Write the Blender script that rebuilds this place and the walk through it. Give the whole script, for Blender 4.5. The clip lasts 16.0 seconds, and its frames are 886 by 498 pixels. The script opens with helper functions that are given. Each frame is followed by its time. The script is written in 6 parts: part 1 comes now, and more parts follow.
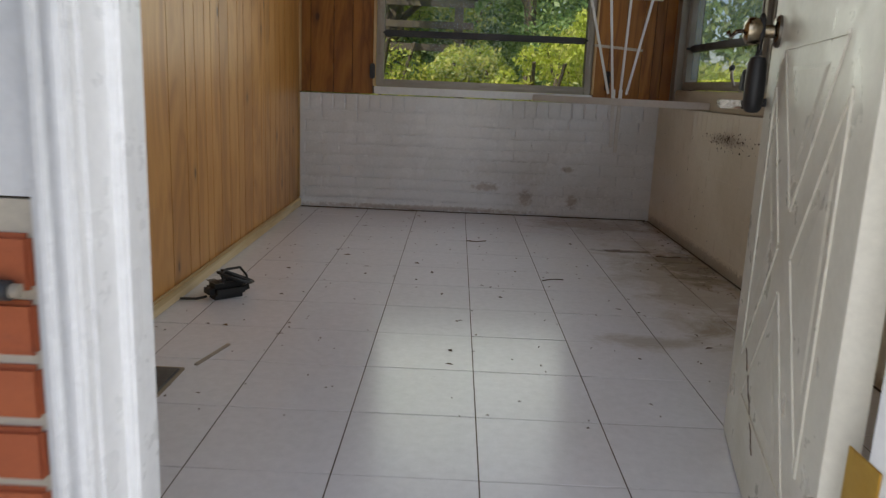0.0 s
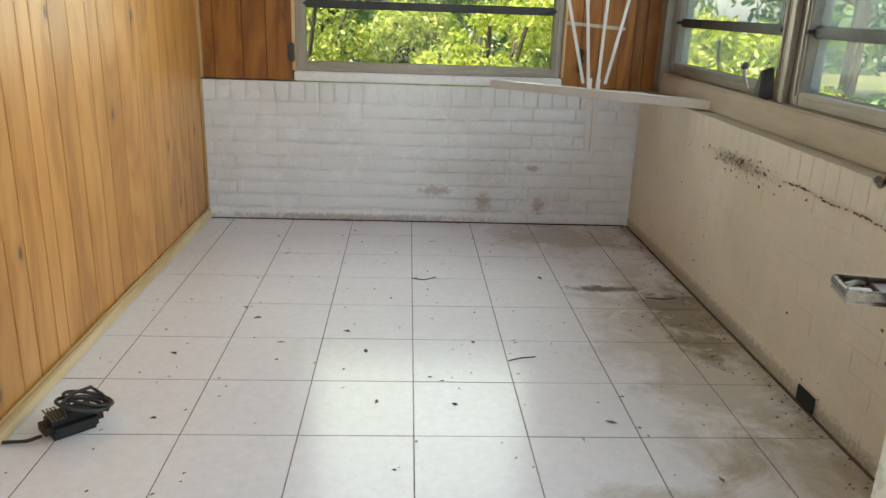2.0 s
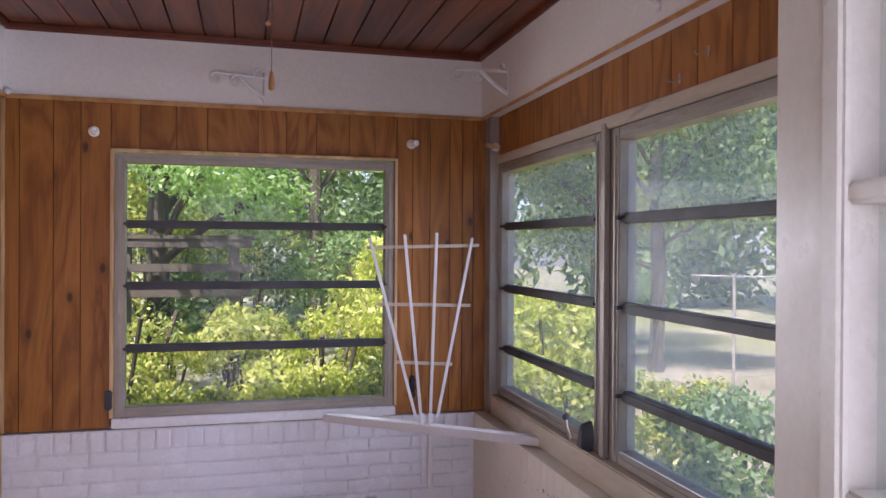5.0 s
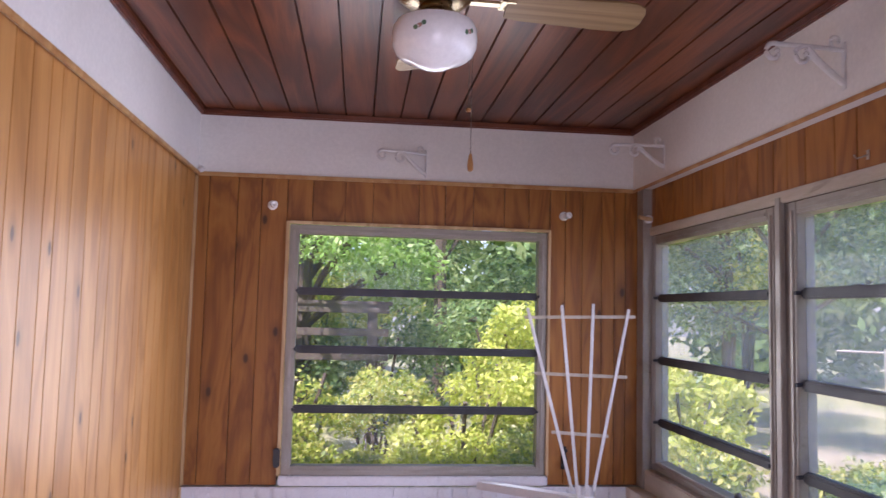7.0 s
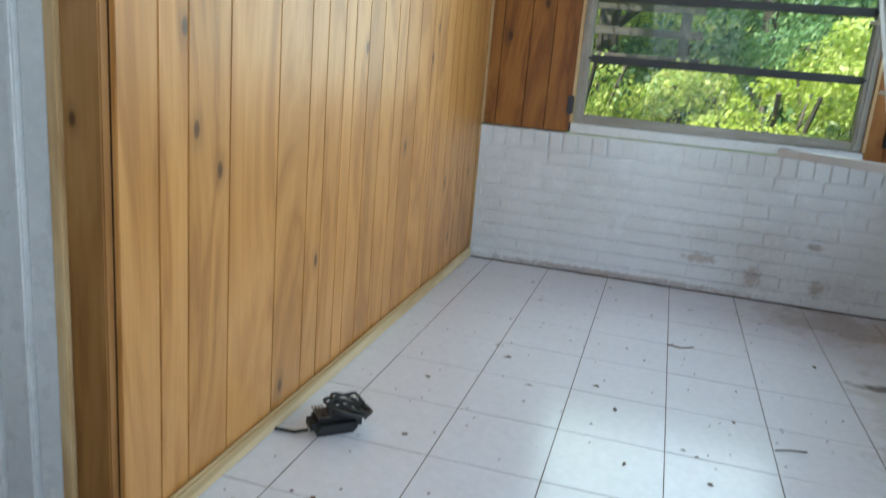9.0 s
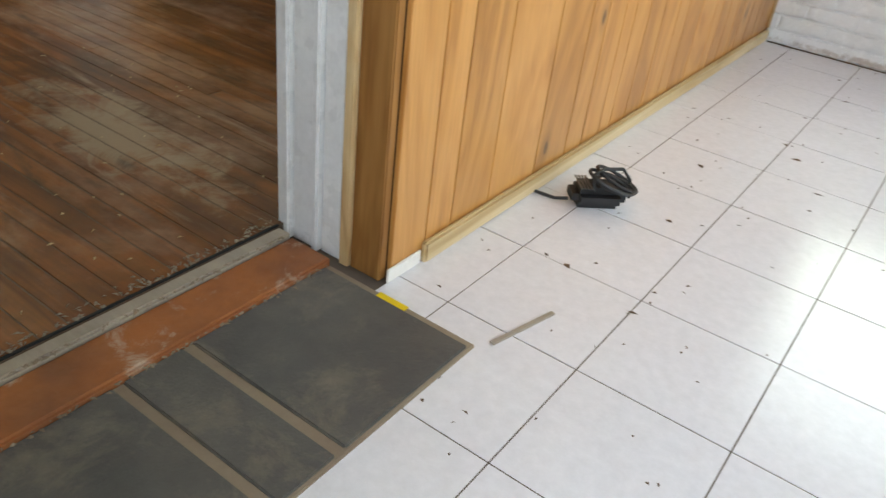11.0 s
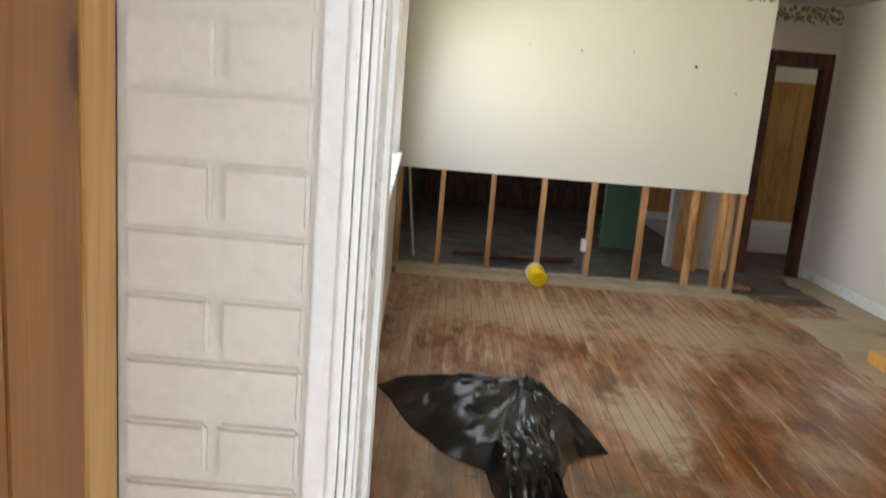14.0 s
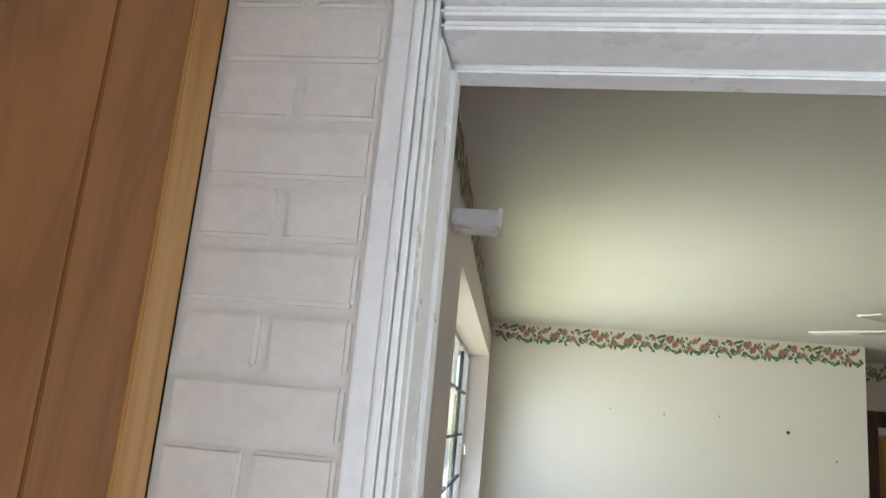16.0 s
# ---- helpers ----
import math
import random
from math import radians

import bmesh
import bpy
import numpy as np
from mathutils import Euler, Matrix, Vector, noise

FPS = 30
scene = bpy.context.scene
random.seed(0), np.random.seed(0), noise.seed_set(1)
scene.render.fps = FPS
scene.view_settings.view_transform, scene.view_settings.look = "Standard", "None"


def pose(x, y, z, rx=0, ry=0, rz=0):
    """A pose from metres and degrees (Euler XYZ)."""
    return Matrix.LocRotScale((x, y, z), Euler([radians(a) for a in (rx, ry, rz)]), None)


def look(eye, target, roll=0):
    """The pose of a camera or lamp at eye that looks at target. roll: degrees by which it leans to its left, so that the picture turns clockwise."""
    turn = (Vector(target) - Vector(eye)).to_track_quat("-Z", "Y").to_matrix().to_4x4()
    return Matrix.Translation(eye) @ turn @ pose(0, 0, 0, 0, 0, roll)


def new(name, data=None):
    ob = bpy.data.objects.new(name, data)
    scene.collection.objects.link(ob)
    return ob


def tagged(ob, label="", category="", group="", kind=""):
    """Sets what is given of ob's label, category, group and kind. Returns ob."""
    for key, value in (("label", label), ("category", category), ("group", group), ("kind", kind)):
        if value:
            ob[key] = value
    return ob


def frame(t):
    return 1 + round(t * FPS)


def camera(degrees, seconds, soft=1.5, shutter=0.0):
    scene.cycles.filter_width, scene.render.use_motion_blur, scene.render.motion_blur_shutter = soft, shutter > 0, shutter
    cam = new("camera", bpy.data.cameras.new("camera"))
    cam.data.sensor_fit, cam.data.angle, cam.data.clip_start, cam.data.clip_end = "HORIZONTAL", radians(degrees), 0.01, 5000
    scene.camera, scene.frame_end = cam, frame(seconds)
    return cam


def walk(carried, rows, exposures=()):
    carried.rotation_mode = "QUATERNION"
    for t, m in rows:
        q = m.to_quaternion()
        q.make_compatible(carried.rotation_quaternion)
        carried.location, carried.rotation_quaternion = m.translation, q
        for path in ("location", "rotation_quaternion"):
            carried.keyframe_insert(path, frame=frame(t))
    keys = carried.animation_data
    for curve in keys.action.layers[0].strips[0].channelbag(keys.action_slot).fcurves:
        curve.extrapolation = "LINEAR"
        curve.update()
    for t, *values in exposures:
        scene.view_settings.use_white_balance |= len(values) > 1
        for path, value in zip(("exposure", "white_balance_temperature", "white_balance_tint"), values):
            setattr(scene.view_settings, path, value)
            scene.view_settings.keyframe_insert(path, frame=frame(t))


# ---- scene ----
cam = camera(60.3, 16.0, 1.3, 0.3)
PATH = [
    (0, (-0.078, -3.256, 0.794), (-0.099, -1.302, 0.368), 2.4),
    (0.5, (-0.061, -2.892, 0.79), (-0.064, -0.949, 0.315), 2.4),
    (1, (-0.071, -2.588, 0.917), (-0.05, -0.655, 0.401), 2.6),
    (1.5, (-0.128, -2.428, 1.029), (-0.079, -0.512, 0.459), 2.3),
    (2, (-0.034, -2.381, 1.089), (0.067, -0.479, 0.479), 2.0),
    (2.5, (0.039, -2.345, 1.192), (0.211, -0.451, 0.57), 1.8),
    (3, (0.07, -2.333, 1.337), (0.347, -0.438, 0.759), 1.4),
    (3.5, (0.117, -2.307, 1.422), (0.491, -0.385, 1.011), 1.0),
    (4, (0.11, -2.285, 1.509), (0.585, -0.354, 1.287), 0.8),
    (4.2, (0.099, -2.275, 1.524), (0.599, -0.346, 1.356), 0.9),
    (6.3, (-0.186, -2.33, 1.594), (0.258, -0.385, 1.737), 0.7),
    (6.5, (-0.209, -2.337, 1.597), (0.169, -0.379, 1.752), 0.9),
    (7, (-0.228, -2.34, 1.571), (-0.014, -0.358, 1.732), 1.4),
    (7.5, (-0.224, -2.33, 1.439), (-0.206, -0.336, 1.582), 2.1),
    (8, (-0.263, -2.346, 1.33), (-0.435, -0.353, 1.371), 2.8),
    (8.5, (-0.15, -2.361, 1.123), (-0.541, -0.406, 0.963), 4.0),
    (9, (-0.129, -2.378, 1.036), (-0.643, -0.509, 0.541), 4.9),
    (9.2, (-0.152, -2.416, 1.029), (-0.679, -0.582, 0.43), 5.3),
    (11.3, (-0.288, -2.262, 0.946), (-1.299, -0.941, -0.164), 7.2),
    (11.5, (-0.358, -2.224, 0.998), (-1.454, -0.972, -0.112), 7.6),
    (12, (-0.422, -2.157, 1.103), (-1.713, -1.147, -0.043), 8.0),
    (12.5, (-0.415, -2.066, 1.175), (-1.983, -1.434, 0.106), 5.9),
    (13, (-0.418, -2.079, 1.256), (-2.153, -1.714, 0.33), 5.6),
    (13.5, (-0.375, -2.096, 1.326), (-2.244, -1.923, 0.635), 5.6),
    (14, (-0.32, -2.091, 1.431), (-2.28, -2.106, 1.036), 4.7),
    (14.5, (-0.286, -2.1, 1.525), (-2.278, -2.258, 1.427), 4.5),
    (15, (-0.27, -2.1, 1.589), (-2.247, -2.354, 1.751), 4.2),
    (15.4, (-0.277, -2.093, 1.636), (-2.231, -2.387, 1.948), 4.8),
    (15.5, (-0.27, -2.08, 1.65), (-2.22, -2.382, 1.971), 5.3),
    (16, (-0.309, -2.024, 1.666), (-2.237, -2.335, 2.099), 5.3),
]
EXPOSURES = [(0, -0.25, 6500, 14), (0.5, 0.42, 6500, 13), (1, 0.8, 6600, 9), (1.5, 1.08, 6500, 6), (2.5, 1.08, 6500, 7), (3.5, 0.95, 6100, 18), (4.2, 0.8, 5900, 36), (6.5, 1.08, 5650, 40), (7.0, 1.08, 5700, 42), (7.5, 1.04, 5400, 33), (8.0, 0.97, 5150, 27), (8.5, 0.95, 4950, 17), (9.2, 1.0, 5600, 0), (11.3, 1.62, 6300, 8), (12.0, 1.86, 6100, 7), (12.5, 2.02, 6300, 10), (13, 2.0, 6700, 17), (14.5, 1.68, 6500, 14), (16, 1.56, 6000, 15)]
walk(cam, [(t, look(eye, target, roll)) for t, eye, target, roll in PATH], EXPOSURES)

# ---- world, sun, exposure ----
world = bpy.data.worlds.new("world")
scene.world = world
world.use_nodes = True
_wn = world.node_tree
_sky = _wn.nodes.new("ShaderNodeTexSky")
_sky.sky_type, _sky.sun_disc = "NISHITA", False
_sky.sun_elevation, _sky.sun_rotation = radians(64), radians(215)
_wn.links.new(_sky.outputs[0], _wn.nodes["Background"].inputs[0])
_wn.nodes["Background"].inputs[1].default_value = 0.15
sun = new("sun", bpy.data.lights.new("sun", "SUN"))
sun.data.energy, sun.data.angle, sun.data.color = 5.0, radians(0.6), (1.0, 0.95, 0.86)
_az, _el = radians(215), radians(64)
sun.matrix_world = look((math.sin(_az) * math.cos(_el) * 30, math.cos(_az) * math.cos(_el) * 30, math.sin(_el) * 30), (0, 0, 0))


def window_light(name, centre, target, w, h, power, colour, spread=180):
    """Lamp standing in for skylight at an opening; spread narrows where its light falls."""
    lamp = new(name, bpy.data.lights.new(name, "AREA"))
    lamp.data.shape, lamp.data.size, lamp.data.size_y = "RECTANGLE", w, h
    lamp.data.energy, lamp.data.color, lamp.data.spread = power, colour, radians(spread)
    lamp.matrix_world = look(centre, target)
    return lamp


YLAMP, XLAMP = 1.44, 1.19
window_light("north_window_light", (0.07, YLAMP, 1.37), (0.07, 0, 1.3), 1.18, 1.1, 5.62, (0.92, 1.0, 0.88), 140)
window_light("east_window_light", (XLAMP, 0.83, 1.37), (0, 0.83, 1.2), 1.05, 1.1, 3.9, (0.9, 0.97, 1.0), 115)
window_light("east_window_light", (XLAMP, -0.595, 1.37), (0, -0.595, 1.2), 1.4, 1.1, 5.7, (0.9, 0.97, 1.0), 125)
window_light("east_window_light", (XLAMP, -1.845, 1.37), (0, -1.845, 1.2), 0.72, 1.1, 3.15, (0.9, 0.97, 1.0), 125)
window_light("entry_light", (0.0, -2.62, 1.05), (0.0, 0, 0.9), 0.8, 1.9, 7.12, (0.94, 0.98, 1.0))
# skylight falls in from above, light from the sunlit grass rises from below
window_light("living_window_light", (-4.4, -2.55, 1.56), (-4.55, 0.2, 0.75), 3.1, 1.0, 12.5, (0.80, 0.89, 1.0), 150)
window_light("grass_bounce_light", (-4.4, -2.53, 1.4), (-4.5, -0.6, 2.4), 2.9, 0.9, 7.5, (1.0, 0.95, 0.46), 130)
# fill lamp added in an unseen, assumed opening to brighten the back room
window_light("back_room_fill_light", (-7.6, -2.58, 1.4), (-7.6, 0, 0.8), 0.9, 1.0, 1.65, (0.9, 0.97, 1.0))
window_light("far_window_light", (-9.4, 4.15, 1.45), (-9.4, 0, 1.2), 1.3, 1.2, 1.0, (1.0, 0.98, 0.9))

# ---- materials ----


def tree(name):
    m = bpy.data.materials.new(name)
    m.use_nodes = True
    nt = m.node_tree
    return m, nt, nt.nodes["Principled BSDF"]


def node(nt, kind, **inputs):
    n = nt.nodes.new(kind)
    for k, v in inputs.items():
        n.inputs[k].default_value = v
    return n


def coords(nt, scale=(1, 1, 1), rand=0.0, rot=(0, 0, 0)):
    """Object coordinates in metres, shifted by each object's own random number."""
    tc = nt.nodes.new("ShaderNodeTexCoord" if rand else "ShaderNodeNewGeometry")
    mp = nt.nodes.new("ShaderNodeMapping")
    mp.inputs["Scale"].default_value = scale
    mp.inputs["Rotation"].default_value = rot
    nt.links.new(tc.outputs["Object" if rand else "Position"], mp.inputs["Vector"])
    if not rand:
        return mp.outputs[0]
    oi = nt.nodes.new("ShaderNodeObjectInfo")
    mul = node(nt, "ShaderNodeMath")
    mul.operation = "MULTIPLY"
    mul.inputs[1].default_value = rand
    nt.links.new(oi.outputs["Random"], mul.inputs[0])
    add = nt.nodes.new("ShaderNodeVectorMath")
    nt.links.new(mp.outputs[0], add.inputs[0])
    nt.links.new(mul.outputs[0], add.inputs[1])
    return add.outputs[0]


def noise_tex(nt, vec, scale, detail=5.0, rough=0.6, dist=0.0):
    n = node(nt, "ShaderNodeTexNoise", Scale=scale, Detail=detail, Roughness=rough, Distortion=dist)
    nt.links.new(vec, n.inputs["Vector"])
    return n.outputs["Fac"]


def ramp(nt, fac, stops):
    r = nt.nodes.new("ShaderNodeValToRGB")
    els = r.color_ramp.elements
    while len(els) < len(stops):
        els.new(0.5)
    for e, (p, c) in zip(els, stops):
        e.position = p
        e.color = (*c, 1) if len(c) == 3 else (c[0], c[0], c[0], 1)
    nt.links.new(fac, r.inputs[0])
    return r.outputs[0]


def mix(nt, fac, a, b, mode="MIX"):
    m = nt.nodes.new("ShaderNodeMix")
    m.data_type, m.blend_type = "RGBA", mode
    for sock, v in ((m.inputs[0], fac), (m.inputs[6], a), (m.inputs[7], b)):
        if hasattr(v, "is_output"):
            nt.links.new(v, sock)
        elif isinstance(v, (int, float)):
            sock.default_value = v
        else:
            sock.default_value = (*v, 1)
    return m.outputs[2]


def bump(nt, p, height, strength, dist=0.01):
    b = node(nt, "ShaderNodeBump", Strength=strength, Distance=dist)
    nt.links.new(height, b.inputs["Height"])
    nt.links.new(b.outputs[0], p.inputs["Normal"])


def surface(name, base, alt, dirt=None, grain=60.0, patch=3.0, rough=0.6, metal=0.0, relief=0.15, dirt_at=(0.58, 0.72), rand=7.0, dirt_scale=2.5, rough_var=0.12, scale=(1, 1, 1), coat=0.0):
    """Paint, plaster, plastic, stone, metal: base and alt at two scales, dirt in patches."""
    m, nt, p = tree(name)
    v = coords(nt, scale, rand)
    col = mix(nt, ramp(nt, noise_tex(nt, v, patch, 4), [(0.35, (0,)), (0.65, (1,))]), base, alt)
    fine = noise_tex(nt, v, grain, 6, 0.7)
    col = mix(nt, 0.25, col, ramp(nt, fine, [(0.3, (0.55, 0.55, 0.55)), (0.7, (1, 1, 1))]), "MULTIPLY")
    if dirt:
        d = ramp(nt, noise_tex(nt, v, dirt_scale, 9, 0.72, 0.4), [(dirt_at[0], (0,)), (dirt_at[1], (1,))])
        col = mix(nt, d, col, dirt)
    nt.links.new(col, p.inputs["Base Color"])
    nt.links.new(ramp(nt, noise_tex(nt, v, patch * 3, 5), [(0.3, (max(0.02, rough - rough_var),)), (0.7, (min(1, rough + rough_var),))]), p.inputs["Roughness"])
    p.inputs["Metallic"].default_value = metal
    p.inputs["Coat Weight"].default_value = coat
    bump(nt, p, fine, relief, 0.004)
    return m


def wood(name, dark, mid, light, axis="z", rough=0.42, knots=0.0, rand=9.0, ring=1.0, relief=0.2, coat=0.0, spread=(0.3, 0.5, 0.75), tone=0.3, streak=0.3, rings=9.0):
    """Stained timber, grain along the axis, each board with its own tone and cut."""
    m, nt, p = tree(name)
    s = {"x": (0.6, 7, 7), "y": (7, 0.6, 7), "z": (6, 6, 1.15)}[axis]
    v = coords(nt, s, rand)
    warp = noise_tex(nt, v, 0.55 * ring, 4, 0.55, 1.2)
    w = node(nt, "ShaderNodeMath")
    w.operation = "MULTIPLY"
    w.inputs[1].default_value = rings
    nt.links.new(warp, w.inputs[0])
    f = node(nt, "ShaderNodeMath")
    f.operation = "PINGPONG"
    f.inputs[1].default_value = 1.0
    nt.links.new(w.outputs[0], f.inputs[0])
    col = ramp(nt, f.outputs[0], [(spread[0] - 0.25, dark), (spread[1], mid), (spread[2] + 0.2, light)])
    s2 = {"x": (3, 160, 160), "y": (160, 3, 160), "z": (160, 160, 3)}[axis]
    fine = noise_tex(nt, coords(nt, s2, rand), 1.0, 5, 0.7)
    col = mix(nt, streak, col, ramp(nt, fine, [(0.3, (0.45, 0.42, 0.4)), (0.6, (1, 1, 1))]), "MULTIPLY")
    oi = nt.nodes.new("ShaderNodeObjectInfo")
    col = mix(nt, tone, col, ramp(nt, oi.outputs["Random"], [(0.0, (0.62, 0.6, 0.58)), (1.0, (1.15, 1.12, 1.1))]), "MULTIPLY")
    if knots:
        k = node(nt, "ShaderNodeTexVoronoi", Scale=0.5)
        k.voronoi_dimensions = "2D"
        sx, ad, cb = (nt.nodes.new("ShaderNode" + q) for q in ("SeparateXYZ", "Math", "CombineXYZ"))
        nt.links.new(coords(nt, (5, 5, 2.6), rand), sx.inputs[0])
        nt.links.new(sx.outputs[0], ad.inputs[0])
        nt.links.new(sx.outputs[1], ad.inputs[1])
        nt.links.new(ad.outputs[0], cb.inputs[0])
        nt.links.new(sx.outputs[2], cb.inputs[1])
        nt.links.new(cb.outputs[0], k.inputs["Vector"])
        col = mix(nt, ramp(nt, k.outputs["Distance"], [(0.0, (1,)), (knots, (0.85,)), (knots * 1.5, (0.3,)), (knots * 4.0, (0,))]), col, (dark[0] * 0.22, dark[1] * 0.2, dark[2] * 0.2))
    nt.links.new(col, p.inputs["Base Color"])
    p.inputs["Roughness"].default_value = rough
    p.inputs["Coat Weight"].default_value = coat
    p.inputs["Coat Roughness"].default_value = 0.32
    bump(nt, p, fine, relief, 0.003)
    return m


def glass(name, tint, haze, gloss_rough=0.02):
    """A clear pane: lets light through, mirrors by Fresnel, with a film of dust."""
    m, nt, p = tree(name)
    nt.nodes.remove(p)
    tr = node(nt, "ShaderNodeBsdfTransparent", Color=(*tint, 1))
    gl = node(nt, "ShaderNodeBsdfGlossy", Roughness=gloss_rough)
    df = node(nt, "ShaderNodeBsdfTranslucent", Color=(0.88, 0.92, 0.96, 1))
    lw = node(nt, "ShaderNodeLayerWeight", Blend=0.5)
    fp = nt.nodes.new("ShaderNodeMath")
    fp.operation, fp.inputs[1].default_value = "POWER", 5.0
    nt.links.new(lw.outputs["Facing"], fp.inputs[0])
    fr = nt.nodes.new("ShaderNodeMath")
    fr.operation, fr.inputs[1].default_value, fr.inputs[2].default_value = "MULTIPLY_ADD", 0.45, 0.008
    nt.links.new(fp.outputs[0], fr.inputs[0])
    a, b = nt.nodes.new("ShaderNodeMixShader"), nt.nodes.new("ShaderNodeMixShader")
    dust = ramp(nt, noise_tex(nt, coords(nt, (1, 1, 1), 3), 6, 6, 0.7), [(0.3, (haze * 0.5,)), (0.75, (haze * 1.3,))])
    nt.links.new(dust, a.inputs[0])
    nt.links.new(tr.outputs[0], a.inputs[1])
    nt.links.new(df.outputs[0], a.inputs[2])
    nt.links.new(fr.outputs[0], b.inputs[0])
    nt.links.new(a.outputs[0], b.inputs[1])
    nt.links.new(gl.outputs[0], b.inputs[2])
    nt.links.new(b.outputs[0], nt.nodes["Material Output"].inputs[0])
    return m


def leaf_mat(name, a, b, c):
    m, nt, p = tree(name)
    g = nt.nodes.new("ShaderNodeNewGeometry")
    col = ramp(nt, g.outputs["Random Per Island"], [(0.0, a), (0.55, b), (1.0, c)])
    nt.links.new(col, p.inputs["Base Color"])
    p.inputs["Roughness"].default_value = 0.45
    tl = nt.nodes.new("ShaderNodeBsdfTranslucent")
    nt.links.new(col, tl.inputs["Color"])
    ms = nt.nodes.new("ShaderNodeMixShader")
    ms.inputs[0].default_value = 0.45
    nt.links.new(p.outputs[0], ms.inputs[1])
    nt.links.new(tl.outputs[0], ms.inputs[2])
    nt.links.new(ms.outputs[0], nt.nodes["Material Output"].inputs[0])
    return m


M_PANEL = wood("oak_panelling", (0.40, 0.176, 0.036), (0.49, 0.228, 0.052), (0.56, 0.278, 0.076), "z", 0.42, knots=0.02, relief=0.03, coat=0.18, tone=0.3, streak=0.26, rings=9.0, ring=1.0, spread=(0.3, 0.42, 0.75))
# M_PANEL darkened for the front wall: its shade sits in the colour
M_PANEL_SHADED = wood("shaded_orange_panelling", (0.24, 0.094, 0.022), (0.275, 0.112, 0.028), (0.305, 0.128, 0.034), "z", 0.42, knots=0.03, relief=0.03, coat=0.03, tone=0.2, streak=0.3, rings=12.0, ring=1.3, spread=(0.3, 0.3, 0.75))
# M_PANEL in a darker, redder brown for the two window walls
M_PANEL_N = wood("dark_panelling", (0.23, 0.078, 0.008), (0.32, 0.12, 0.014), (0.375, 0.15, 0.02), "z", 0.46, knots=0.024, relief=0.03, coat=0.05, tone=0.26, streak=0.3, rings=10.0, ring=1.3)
M_GROOVE = surface("groove_brown", (0.05, 0.022, 0.01), (0.07, 0.03, 0.012), rough=0.8)
M_CEIL = wood("stained_ceiling_boards", (0.085, 0.022, 0.008), (0.14, 0.038, 0.013), (0.215, 0.062, 0.019), "y", 0.34, relief=0.15, tone=0.0, streak=0.45)
M_CEIL_TRIM = wood("stained_trim", (0.10, 0.025, 0.012), (0.15, 0.04, 0.018), (0.2, 0.06, 0.025), "x", 0.35)
M_PINE = wood("raw_pine", (0.50, 0.32, 0.14), (0.62, 0.43, 0.21), (0.7, 0.52, 0.28), "z", 0.55)
M_PINE_Y = wood("pine_base", (0.48, 0.33, 0.15), (0.58, 0.43, 0.22), (0.66, 0.52, 0.3), "y", 0.5)
M_BROWN = wood("brown_board", (0.28, 0.125, 0.032), (0.37, 0.18, 0.05), (0.43, 0.225, 0.07), "z", 0.38, knots=0.014)
M_STUD = wood("stud_pine", (0.36, 0.17, 0.06), (0.48, 0.25, 0.1), (0.56, 0.33, 0.15), "z", 0.65, knots=0.05)
M_TILE = surface("white_floor_tile", (0.80, 0.79, 0.82), (0.775, 0.765, 0.79), (0.40, 0.34, 0.27), grain=40, patch=1.2, rough=0.33, relief=0.02, dirt_at=(0.68, 0.9), dirt_scale=3.0, rand=20.0)
M_GROUT = surface("dark_grout", (0.09, 0.07, 0.055), (0.15, 0.12, 0.09), rough=0.9, grain=120)
M_WBRICK = surface("white_painted_brick", (0.80, 0.81, 0.82), (0.74, 0.74, 0.73), (0.36, 0.29, 0.2), grain=70, patch=3, rough=0.22, relief=0.12, dirt_at=(0.68, 0.9), dirt_scale=3.5, rand=0.0)
M_WBRICK_E = surface("dusty_painted_brick", (0.75, 0.68, 0.56), (0.70, 0.63, 0.50), (0.34, 0.26, 0.17), grain=70, patch=2, rough=0.4, relief=0.2, dirt_at=(0.66, 0.84), dirt_scale=2.6, rand=0.0)
M_PBRICK = surface("cream_painted_brick", (0.70, 0.66, 0.62), (0.665, 0.625, 0.585), (0.5, 0.42, 0.33), grain=50, patch=4, rough=0.45, relief=0.3, dirt_at=(0.74, 0.86), dirt_scale=6, rand=5.0)
M_RBRICK = surface("red_brick", (0.52, 0.14, 0.05), (0.44, 0.11, 0.045), (0.2, 0.07, 0.05), grain=90, rough=0.8, relief=0.5, rand=9.0)
M_RMORTAR = surface("grey_mortar", (0.64, 0.57, 0.46), (0.56, 0.5, 0.4), grain=120, rough=0.9, relief=0.5)
M_WHITE = surface("white_trim_paint", (0.80, 0.80, 0.80), (0.74, 0.74, 0.74), (0.45, 0.4, 0.33), grain=50, patch=4, rough=0.32, relief=0.1, dirt_at=(0.73, 0.86), dirt_scale=9)
M_BAND = surface("white_plaster_band", (0.80, 0.775, 0.72), (0.75, 0.72, 0.66), (0.5, 0.42, 0.32), grain=60, patch=2, rough=0.7, relief=0.2, dirt_at=(0.74, 0.92), dirt_scale=4, rand=0.0)
M_DOOR = surface("cream_door_paint", (0.68, 0.65, 0.55), (0.62, 0.58, 0.48), (0.38, 0.3, 0.2), grain=60, patch=3, rough=0.35, relief=0.08, dirt_at=(0.7, 0.9), dirt_scale=7)
M_ALU = surface("weathered_aluminium", (0.40, 0.365, 0.31), (0.30, 0.27, 0.225), (0.15, 0.12, 0.09), grain=90, rough=0.45, metal=0.35, dirt_at=(0.6, 0.8), dirt_scale=8)
